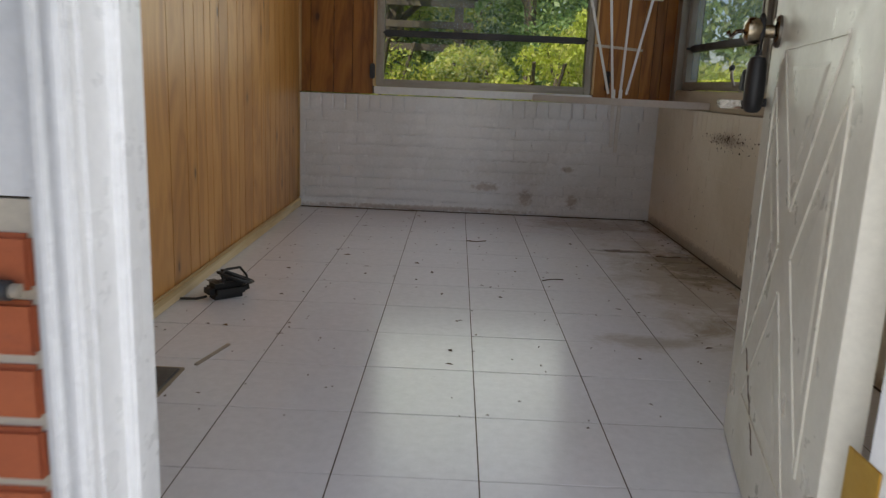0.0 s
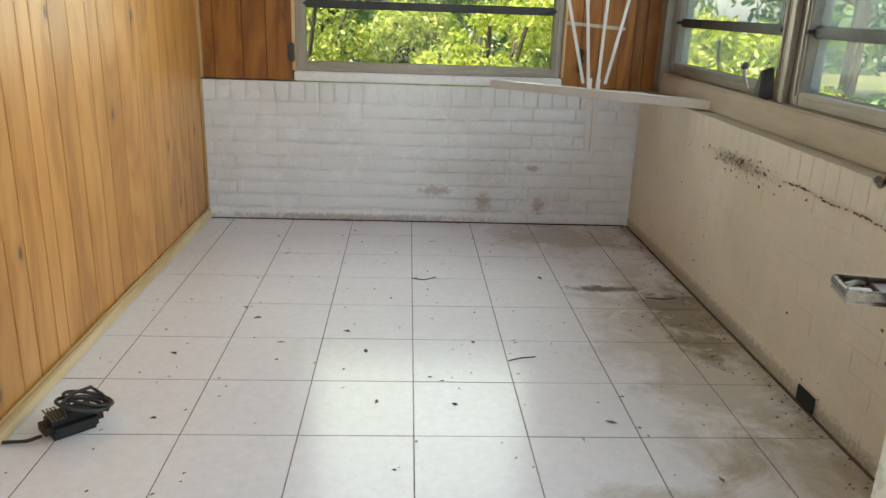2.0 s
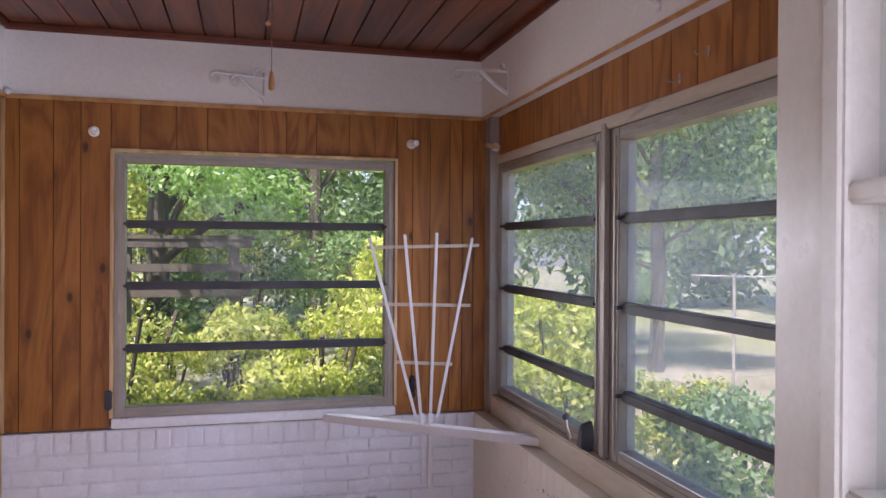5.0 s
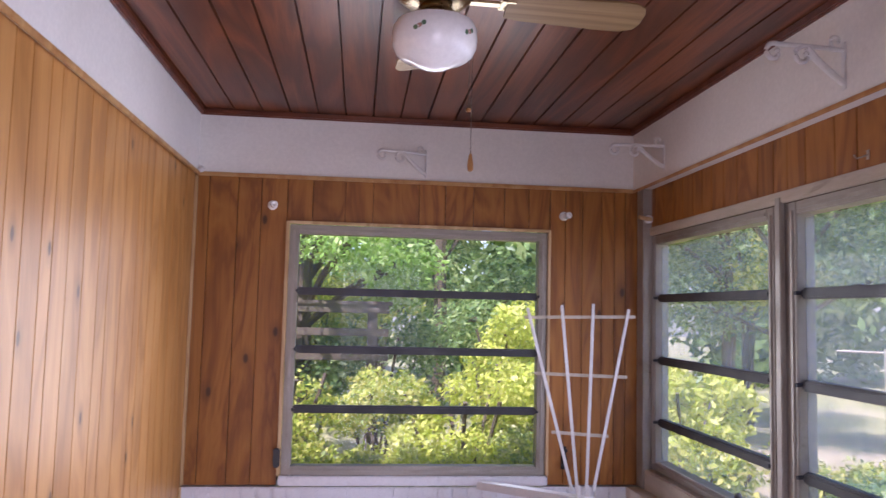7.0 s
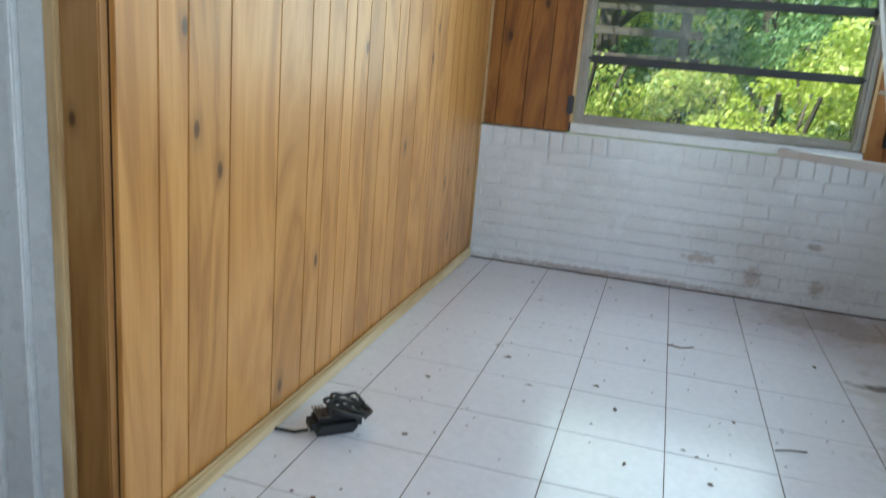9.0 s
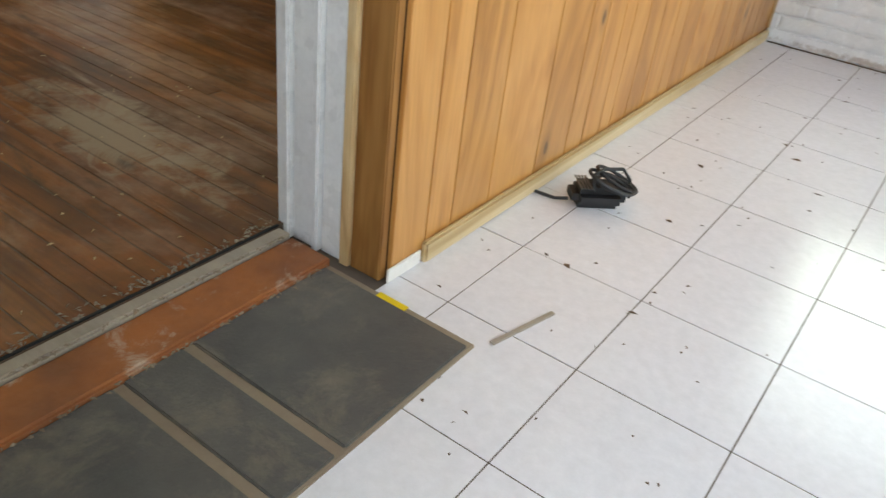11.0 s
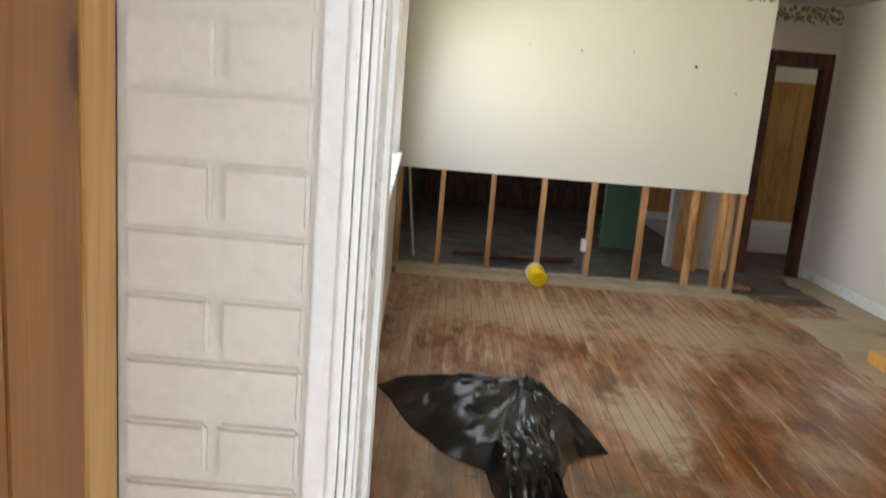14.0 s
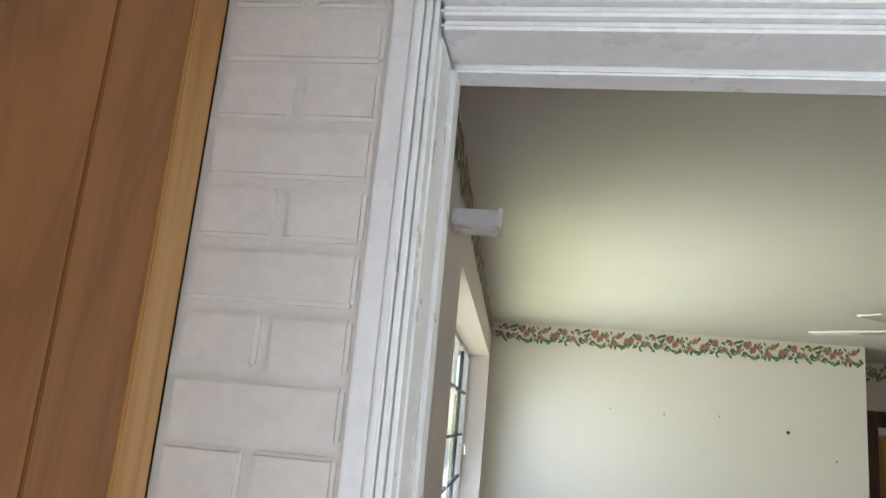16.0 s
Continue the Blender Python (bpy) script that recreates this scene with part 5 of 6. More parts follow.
litter("leaf_litter", [(rl.uniform(XW + 0.05, XE - 0.03), rl.uniform(-1.6, YN - 0.05), 0) for _ in range(230)], M_DEBRIS, "small dry leaf bits scattered on the tiles", 0.006)
litter("leaf_litter", [(rl.uniform(XW + 0.2, XE - 0.1), rl.uniform(-1.2, YN - 0.1), 0) for _ in range(30)], M_DEBRIS, "dry curled leaves scattered on the tiles", 0.014)
litter("leaf_litter", [(XE - abs(rl.gauss(0, 0.05)) - 0.01, rl.uniform(-1.2, YN), 0) for _ in range(140)], M_DEBRIS, "dirt gathered along the brick wall", 0.006)
litter("leaf_litter", [(rl.uniform(XW, XE), YN - abs(rl.gauss(0, 0.012)) - 0.004, 0) for _ in range(120)], M_DEBRIS, "dirt gathered along the brick wall", 0.005)
litter("paint_scraps", [(XW - 0.125 + rl.gauss(0, 0.006), rl.uniform(LY0, LY1 - 0.05), 0.010) for _ in range(150)] + [(XW - 0.294 - abs(rl.gauss(0, 0.018)), rl.uniform(LY0, LY1 - 0.03), FZ + 0.0005) for _ in range(230)] + [(XW - 0.25 + rl.gauss(0, 0.004), rl.uniform(LY0, LY1 - 0.05), 0.026) for _ in range(110)], M_TAN, "ragged scraps of old coating along the threshold", 0.0065)
litter("wood_chips", [(rl.uniform(-2.6, LX1), rl.uniform(-2.1, -0.9), FZ) for _ in range(70)], M_PINE, "pale wood chips on the living room floor", 0.006)
tagged(part("wood_splinter", box(0, 0.18, -0.006, 0.006, 0.0006, 0.006, bevel=0.0015, m=Matrix.Translation((-0.77, -1.273, 0)) @ Matrix.Rotation(radians(77), 4, "Z")), M_PLATE), "weathered grey-brown wood splinter on the tiles", "splinter")
for pts in ([(0.31, -0.16, 0.003), (0.35, -0.15, 0.008), (0.4, -0.13, 0.003)], [(0.1, 0.62, 0.003), (0.05, 0.58, 0.004), (0.0, 0.6, 0.003)], [(0.93, 0.42, 0.003), (1.0, 0.4, 0.005), (1.05, 0.42, 0.003)]):
    tagged(part("twig", tube(pts, 0.0022, 6), M_DEBRIS), "thin dry twig on the tiles", "twig", group="twigs on the tiles")

# paint flakes and a ragged crack on the low brick wall
rl = random.Random(31)


def flakes(name, spread_of, count, size, mat, label, long=1.0):
    vs, fs = [], []
    for _ in range(count):
        y, z = spread_of()
        c, i = rl.randint(5, 8), len(vs)
        a0, s0 = rl.uniform(0, math.tau), size * rl.uniform(0.3, 1.3) ** 2
        vs += [(XE - 0.0012 - 0.0008 * rl.random(), y + long * s0 * rl.uniform(0.3, 1.3) * math.cos(a0 + q * math.tau / c), z + 0.7 * s0 * rl.uniform(0.3, 1.3) * math.sin(a0 + q * math.tau / c)) for q in range(c)]
        fs.append(tuple(range(i, i + c)))
    me = bpy.data.meshes.new(name)
    me.from_pydata(vs, [], fs)
    me.materials.append(mat)
    return tagged(new(name, me), label, "paint flakes", kind="stuff")


def along_crack():
    y = rl.uniform(-1.3, -0.08)
    return y, 0.604 + 0.004 * math.sin(y * 21) + rl.gauss(0, 0.002)


flakes("paint_flakes", lambda: (rl.gauss(0.2, 0.16), rl.gauss(0.59, 0.022)), 170, 0.006, M_DEBRIS, "dark peeled paint spots on the low brick wall")
flakes("paint_flakes", lambda: (rl.uniform(-1.2, 1.3), rl.uniform(0.03, 0.66)), 60, 0.0045, M_DEBRIS, "dark chips in the wall paint")
flakes("paint_crack", along_crack, 330, 0.0032, M_DEBRIS, "ragged dark crack along the brick joint", 2.2)
structure("floor_grime", box(XE - 0.006, XE + 0.002, -1.9, YN - 0.012, -0.001, 0.004, bevel=0.0015), M_DEBRIS, "dark grime in the joint under the brick wall", "grime")
structure("floor_grime", box(XW + 0.02, XE - 0.012, YN - 0.005, YN + 0.002, -0.001, 0.004, bevel=0.0015), M_DEBRIS, "dark grime in the joint under the brick wall", "grime")

# ---- living room: studs, border, hall ----
stud_wall = thing("stud_frame", "bare pine studs under the cut drywall", "stud wall", kind="structure")
for y in (-2.52, -2.181, -1.774, -1.366, -0.963, -0.557, -0.15):
    part("stud", box(LX0 - 0.098, LX0 - 0.01, y - 0.019, y + 0.019, FZ + 0.041, 0.95, bevel=0.002), M_STUD, stud_wall)
for y0, y1 in ((0.06, 0.098), (0.102, 0.14), (0.192, 0.23)):
    part("stud", box(LX0 - 0.098, LX0 - 0.004, y0, y1, FZ + 0.041, 0.95, bevel=0.002), M_STUD, stud_wall)


def rose_border(name, length, m, seed):
    """Printed paper border: roses and leaves cut along the lower edge."""
    r = random.Random(seed)
    t = thing(name, "floral wallpaper border with pink roses and green leaves", "wallpaper border", kind="structure")
    t.matrix_basis = m
    part("paper", box(0, length, 0.0, 0.002, -0.128, -0.004), M_BORDER, t, "cream paper")
    sets = {"leaves": ([], []), "pale_leaves": ([], []), "roses": ([], []), "rose_hearts": ([], [])}

    def blot(key, x, z, radii, a, y):
        vs, fs = sets[key]
        i, c = len(vs), len(radii)
        if x < 0.03 or x > length - 0.03:
            return
        vs += [(x + rr * math.cos(a + q * math.tau / c), y, min(-0.012, z + rr * math.sin(a + q * math.tau / c))) for q, rr in enumerate(radii)]
        fs.append(tuple(range(i, i + c)))

    motif = []
    for k in range(11):
        motif.append(("rose", (k + 0.5 + r.uniform(-0.2, 0.2)) * 0.57 / 11, -0.072 + (0.022 if k % 2 else -0.024) + r.uniform(-0.012, 0.012), r.uniform(0.018, 0.03), r.uniform(0, 6)))
    for k in range(90):
        motif.append(("leaf" if k % 3 else "pale", (k + r.random()) * 0.57 / 90, r.choice((-0.04, -0.07, -0.10, -0.125, -0.14)) + r.uniform(-0.015, 0.015), r.uniform(0.015, 0.026), r.uniform(0, 6)))
    for n in range(int(length / 0.57) + 1):
        for j, (what, mx, mz, sz, an) in enumerate(motif):
            x, y = n * 0.57 + mx, 0.0023 + 0.00002 * j
            if what == "rose":
                blot("roses", x, mz, [sz * (1.0 if q % 2 else 0.78) for q in range(12)], an, y + 0.0022)
                blot("rose_hearts", x + 0.003, mz - 0.003, [sz * (0.5 if q % 2 else 0.34) for q in range(8)], an, y + 0.0034)
                blot("rose_hearts", x - sz * 0.6, mz + sz * 0.1, [sz * 0.28, sz * 0.1, sz * 0.28, sz * 0.1], an, y + 0.0034)
            else:
                blot("leaves" if what == "leaf" else "pale_leaves", x, mz, [sz, sz * 0.62, sz * 0.45, sz * 0.5, sz * 0.9, sz * 0.5, sz * 0.45, sz * 0.62], an, y)
    for nm, mat in (("leaves", M_PRINT), ("pale_leaves", M_PRINT_L), ("roses", M_ROSE), ("rose_hearts", M_ROSE_D)):
        me = bpy.data.meshes.new(nm)
        me.from_pydata(sets[nm][0], [], sets[nm][1])
        me.materials.append(mat)
        ob = new(nm, me)
        ob.parent = t
    return t


rose_border("border_partition", 2.78, Matrix.Translation((LX0, 0.235, LCZ)) @ pose(0, 0, 0, 0, 0, -90), 1)
rose_border("border_south", slen, SM @ Matrix.Translation((0, 0, LCZ)), 2)
rose_border("border_hall", 1.0, Matrix.Translation((-7.4, 1.24, LCZ)) @ pose(0, 0, 0, 0, 0, -90), 3)

# hall and rooms beyond
bm = bmesh.new()
HW0, HW1 = 0.66, 1.17
add_box(bm, -7.5, -7.4, -0.05, HW0, 0, LCZ)
add_box(bm, -7.5, -7.4, HW1, 1.4, 0, LCZ)
add_box(bm, -7.5, -7.4, HW0, HW1, 2.03, LCZ)
structure("hall_wall", bm, M_LWALL, "pinkish hall wall with a dark door frame", "wall")
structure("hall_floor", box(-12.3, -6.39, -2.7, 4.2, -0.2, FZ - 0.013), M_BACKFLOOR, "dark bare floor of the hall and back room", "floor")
df = thing("door_frame", "dark stained hall door frame with the door folded back", "door frame", kind="structure")
for d in ((-7.52, -7.38, HW0 - 0.06, HW0 + 0.03, 0, 2.06), (-7.52, -7.38, HW1 - 0.05, HW1 + 0.03, 0, 2.06), (-7.52, -7.38, HW0 + 0.03, HW1 - 0.05, 1.93, 2.06)):
    part("casing", box(*d, bevel=0.006), M_DARKWOOD, df)
part("leaf", box(0, 0.78, -0.02, 0.02, FZ, 1.92, m=Matrix.Translation((-7.53, HW0 + 0.05, 0)) @ Matrix.Rotation(radians(166), 4, "Z"), bevel=0.004), M_DARKWOOD, df, "dark open door leaf")
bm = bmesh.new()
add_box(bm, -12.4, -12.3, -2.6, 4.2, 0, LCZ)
# gap left in the south wall for the added fill lamp
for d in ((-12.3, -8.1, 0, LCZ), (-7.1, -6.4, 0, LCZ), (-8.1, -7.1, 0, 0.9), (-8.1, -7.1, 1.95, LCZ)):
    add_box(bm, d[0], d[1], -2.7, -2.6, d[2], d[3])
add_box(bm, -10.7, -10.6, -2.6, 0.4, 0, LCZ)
back_walls = structure("back_walls", bm, M_BACK_GLOOM, "back room walls, its unlit gloom put into their dark colour", "wall")
for k in range(14):
    part("panel_strip", box(-10.599, -10.588, -2.55 + k * 0.2, -2.356 + k * 0.2, 0.35, 2.2), M_DARKWOOD, back_walls)
structure("back_skirting", box(-10.599, -10.575, -2.55, 0.35, FZ, 0.34), M_DARKWOOD, "dark lower wall board in the back room", "wall board")
far_room = structure("far_room_wall", box(-10.7, -10.6, 0.4, 4.2, 0, LCZ), M_BAND, "pale wall with wood panelling in the far room", "wall")
for k in range(16):
    part("panel_strip", box(-10.6, -10.588, 0.5 + k * 0.2, 0.694 + k * 0.2, 0.12, 1.95), M_PANEL, far_room)
structure("far_room_floor", box(-10.6, -8.6, 0.4, 4.2, FZ - 0.012, FZ), M_TILE, "pale floor of the far room", "floor")
bm = bmesh.new()
for d in ((-10.7, -10.1, 0, LCZ), (-8.7, -7.4, 0, LCZ), (-10.1, -8.7, 0, 0.8), (-10.1, -8.7, 2.1, LCZ)):
    add_box(bm, d[0], d[1], 4.2, 4.3, d[2], d[3])
add_box(bm, -7.5, -7.4, 1.4, 4.2, 0, LCZ)
structure("far_room_north", bm, M_BAND, "pale wall with a window opening in the far room", "wall")
structure("green_partition", box(-8.1, -8.0, -0.55, -0.15, FZ, LCZ), M_GREEN, "green painted partition in the back room", "wall")
for y, w in ((-0.02, 0.09), (0.12, 0.06)):
    structure("dark_post", box(-7.3, -7.2, y, y + w, FZ, LCZ), M_STUD, "rough dark post in the back room", "post")
structure("baseboard_living", box(-7.38, -5.35, LN - 0.015, LN, FZ, FZ + 0.09, bevel=0.004), M_WHITE, "dusty white baseboard", "baseboard")
bm = bmesh.new()
edge = [(-7.3 + 0.11 * i, (0.95 if i < 14 else 0.40) + 0.10 * noise.noise(Vector((i * 0.45, 3.1, 0))) + 0.05 * noise.noise(Vector((i * 1.3, 0, 7)))) for i in range(40)]
top = [bm.verts.new((x, y, FZ + 0.0022)) for x, y in edge]
bot = [bm.verts.new((x, LN, FZ + 0.0022)) for x, y in edge]
for i in range(39):
    bm.faces.new((top[i], top[i + 1], bot[i + 1], bot[i]))
structure("hearth_patch", bm, M_CONC, "bare tan subfloor with a ragged edge by the fireplace", "floor")
t = thing("red_rag", "crumpled red rag on the hall floor", "rag", (-6.72, 0.40, FZ - 0.013))
part("cloth", lathe([(0.1, 0.0), (0.11, 0.012), (0.075, 0.03), (0.05, 0.022), (0.02, 0.035), (0.0005, 0.03)], 11), M_ROSE, t, "", True)

tagged(part("pipe", tube([(-7.0, -2.05, 0.06), (-7.1, -1.7, 0.055), (-7.05, -1.3, 0.05), (-7.2, -0.95, 0.045)], 0.022, 8), M_DARKWOOD), "rusty brown pipe lying on the back room floor", "pipe")
# black conduit leaning in the back room, outlet box on a stud
tagged(part("cable", tube([(-6.9, -2.4, FZ), (-6.85, -2.45, 0.5), (-6.8, -2.5, 1.0)], 0.012), M_IRON), "pale loose cable hanging in the back room", "cable")
ob = thing("outlet_box", "white outlet box screwed to a stud", "outlet box", (LX0 - 0.004, -0.995, 0.33))
part("box", box(-0.05, 0.0, -0.03, 0.012, -0.05, 0.05, bevel=0.004), M_WHITE, ob)
part("face", box(0.0, 0.004, -0.024, 0.006, -0.035, 0.035, bevel=0.002), M_OPAL, ob)

# yellow tub
tub = thing("paint_tub", "yellow plastic tub with a white lid lying against the plate", "tub", (LX0 + 0.3, -1.39, FZ), 10)
part("body", lathe([(0.0005, 0.0), (0.062, 0.0), (0.066, 0.01), (0.07, 0.12), (0.066, 0.13), (0.0005, 0.13)], 28, Matrix.Translation((0.05, 0, 0.071)) @ Matrix.Rotation(radians(-78), 4, "Y")), M_YELLOW, tub, "yellow tub body", True)
part("lid", lathe([(0.0005, 0.131), (0.074, 0.131), (0.076, 0.145), (0.07, 0.155), (0.0005, 0.155)], 28, Matrix.Translation((0.05, 0, 0.073)) @ Matrix.Rotation(radians(-78), 4, "Y")), M_OPAL, tub, "white lid", True)

# small ceiling fan of the living room
lf = thing("ceiling_fan", "pale ceiling fan with scalloped light shades in the living room", "ceiling fan", (-4.45, -0.12, 0))
part("canopy", lathe([(0.0005, LCZ - 0.002), (0.07, LCZ - 0.002), (0.065, LCZ - 0.03), (0.02, LCZ - 0.05), (0.0005, LCZ - 0.05)]), M_OPAL, lf, "", True)
part("motor", lathe([(0.0005, 2.42), (0.02, 2.42), (0.02, 2.39), (0.09, 2.385), (0.1, 2.36), (0.095, 2.31), (0.05, 2.29), (0.03, 2.25), (0.0005, 2.25)]), M_OPAL, lf, "", True)
for k in range(5):
    a = radians(20 + 72 * k)
    m = Matrix.Rotation(a, 4, "Z")
    part("blade", box(0.1, 0.62, -0.06, 0.06, 2.31, 2.318, bevel=0.003, m=m @ Matrix.Translation((0, 0, 0)) @ Matrix.Rotation(radians(0), 4, "X")), M_OPAL, lf, "pale blade")
for k in range(4):
    a = radians(45 + 90 * k)
    m = Matrix.Translation((0.1 * math.cos(a), 0.1 * math.sin(a), 2.25)) @ Matrix.Rotation(a, 4, "Z") @ Matrix.Rotation(radians(130), 4, "Y")
    part("shade", lathe([(0.02, 0.0), (0.028, 0.02), (0.045, 0.06), (0.06, 0.085), (0.056, 0.085), (0.0005, 0.03)], 20, m), M_OPAL, lf, "scalloped glass shade", True)

# white door chime on the south wall, broken hook
t = thing("door_chime", "white door chime box near the living room ceiling", "door chime")
t.matrix_basis = SM @ Matrix.Translation((slen - 0.95, 0, 2.19))
part("cover", box(-0.06, 0.06, 0, 0.12, -0.022, 0.022, bevel=0.005), M_WHITE, t)
part("base", box(-0.066, 0.066, 0.1205, 0.132, -0.026, 0.026, bevel=0.003), M_OPAL, t)
t = thing("ceiling_hook", "white bent hook at the ceiling corner", "hook")
t.matrix_basis = SM @ Matrix.Translation((0.25, 0.0, 2.38))
part("wire", tube([(0, 0, 0), (0, 0.12, -0.01), (0, 0.18, -0.02), (0.02, 0.2, 0.0), (0.03, 0.23, -0.03)], 0.006), M_WHITE, t)
for y, z, s in ((-0.313, 1.796, 0.012), (-1.2, 1.85, 0.006), (-1.6, 1.86, 0.005), (0.02, 1.62, 0.006), (-0.8, 1.87, 0.005)):
    tagged(part("nail", cyl((LX0, y, z), (LX0 + 0.012, y, z), s, seg=8), M_BLACK), "dark nail stuck in the drywall", "nail", group="nails in the partition")
tagged(part("nail", cyl((-5.9, LN, 1.05), (-5.9, LN - 0.01, 1.05), 0.014, seg=8), M_BLACK), "dark wall plug hole", "nail")

# ---- fireplace ----
fp = thing("fireplace", "honey oak fireplace surround with a black gas firebox", "fireplace", (0.36, -0.27, 0))
FB = LN + 0.268
part("hearth", box(-5.21, -3.2, 0.80, FB, FZ + 0.003, FZ + 0.085, bevel=0.008), M_OAK, fp, "oak hearth plinth")
for x0, x1 in ((-5.16, -4.93), (-3.5, -3.27)):
    leg = part("pilaster", box(x0, x1, 0.93, FB, FZ + 0.086, 1.02, bevel=0.005), M_OAK, fp)
    part("panel", box(x0 + 0.045, x1 - 0.045, 0.918, 0.9298, 0.26, 0.86, bevel=0.006), M_OAK, leg)
    part("plinth", box(x0 - 0.015, x1 + 0.015, 0.915, 0.9295, FZ + 0.086, 0.24, bevel=0.004), M_OAK, leg)
    part("capital", box(x0 - 0.02, x1 + 0.02, 0.905, 0.9295, 0.92, 0.97, bevel=0.008), M_OAK, leg)
part("frieze", box(-4.93, -3.5, 0.94, FB, 0.82, 1.02, bevel=0.004), M_OAK, fp)
for z0, z1, o in ((1.021, 1.07, 0.02), (1.071, 1.12, 0.05), (1.121, 1.16, 0.08), (1.161, 1.2, 0.12)):
    part("mantel_shelf", box(-5.18 - o, -3.25 + o, 0.93 - o, FB, z0, z1, bevel=0.008), M_OAK, fp)
part("firebox", box(-4.92, -3.51, 1.15, FB - 0.003, FZ + 0.086, 0.82), M_SOOT_AND_SHADE, fp, "black firebox back")
part("surround", box(-4.92, -3.51, 0.96, 0.975, 0.70, 0.819, bevel=0.003), M_SOOT_AND_SHADE, fp, "black metal hood")
part("grille", box(-4.92, -3.51, 0.96, 0.98, FZ + 0.087, 0.25, bevel=0.003), M_BLACK, fp, "black lower grille")
for k in range(11):
    part("grille_slat", box(-4.88 + k * 0.125, -4.80 + k * 0.125, 0.953, 0.9595, 0.15, 0.21, bevel=0.003), M_SOOT_AND_SHADE, fp)
for k, (x, y, z, a) in enumerate(((-4.4, 1.06, 0.3, 8), (-4.0, 1.08, 0.3, -6), (-4.2, 1.05, 0.37, 3), (-4.3, 1.09, 0.43, -14))):
    part("log", cyl((x - 0.25, y, z - 0.02), (x + 0.25, y + 0.02, z + 0.02 * math.sin(a)), 0.04, 0.034, 9), M_LOG, fp, "ashen ceramic log")

# ---- bin bag ----
bag = thing("bin_bag", "crumpled black plastic bin bag lying on the wood floor", "bin bag", (-3.25, -1.82, FZ))


def sheet(fx, nu, nv, mat, name, seed):
    bm = bmesh.new()
    grid = [[bm.verts.new(fx(u / nu, v / nv)) for v in range(nv + 1)] for u in range(nu + 1)]
    for u in range(nu):
        for v in range(nv):
            bm.faces.new((grid[u][v], grid[u + 1][v], grid[u + 1][v + 1], grid[u][v + 1]))
    r = random.Random(seed)
    for v in bm.verts:
        if v.co.z > 0.012 and not v.is_boundary:
            v.co += Vector((r.uniform(-1, 1), r.uniform(-1, 1), r.uniform(-0.8, 0.8))) * 0.0045
    bmesh.ops.triangulate(bm, faces=bm.faces[:])
    ob = part(name, bm, mat, bag)
    ob.data.shade_smooth()
    ob.data.set_sharp_from_angle(angle=radians(15))
    return ob


APEX = Vector((-0.25, 0.10))
RIM = ((-0.56, -0.56), (-0.30, -0.45), (-0.07, -0.34), (0.12, -0.20), (0.22, -0.06), (0.38, -0.04), (0.42, 0.10), (0.31, 0.20), (0.05, 0.31), (-0.02, 0.45), (-0.10, 0.45), (-0.22, 0.36), (-0.34, 0.28), (-0.42, 0.13), (-0.49, -0.27), (-0.56, -0.56))


def bag_point(u, v):
    """Round the rim with u, from the raised middle to the rim with v."""
    k = u * (len(RIM) - 1)
    i = min(int(k), len(RIM) - 2)
    e = Vector(RIM[i]).lerp(Vector(RIM[i + 1]), k - i)
    e = e * (1 + 0.05 * noise.noise(Vector((math.cos(u * math.tau) * 6, math.sin(u * math.tau) * 6, 2))))
    p = APEX.lerp(e, v)
    far = (e - APEX).length
    z = 0.21 * (1 - v ** 3.4) * (1 - 0.6 * v ** 0.8 * min(1.0, far / 0.5))
    fold = abs(((u * 7 + 0.35 * noise.noise(Vector((v * 3, u * 4, 5)))) % 1.0) - 0.5) - 0.25
    z += 0.19 * fold * (v * (1 - v ** 3)) * (0.6 + noise.noise(Vector((u * 7, 1, 1))))
    q = Vector((p.x * 7, p.y * 7, 0.4))
    z += 0.07 * (abs(noise.noise(q)) - 0.2) * v ** 0.5 * (1 - v ** 4) + 0.012 * abs(noise.noise(q * 3)) * (1 - v ** 4)
    return (p.x, p.y, max(0.003, z))


sheet(bag_point, 72, 15, M_BAG, "bag_skin", 1)


def flap(u, v):
    """The bunched mouth that falls to the floor."""
    s = v * 2 - 1
    p = Vector((0.16, 0.05)) + Vector((0.30, 0.06)) * u + Vector((-0.06, 0.13)) * s * (0.75 + 0.3 * u)
    z = (0.15 - 0.02 * u) * (1 - abs(s) ** 7) * (1 - u ** 7) + 0.05 * (abs(noise.noise(Vector((s * 3.1, u * 1.2, 6)))) - 0.15) * (1 - u ** 5) * (1 - abs(s) ** 5)
    return (p.x, p.y, max(0.003, z))


sheet(flap, 16, 26, M_BAG, "bag_mouth", 2)

# ---- the garden ----


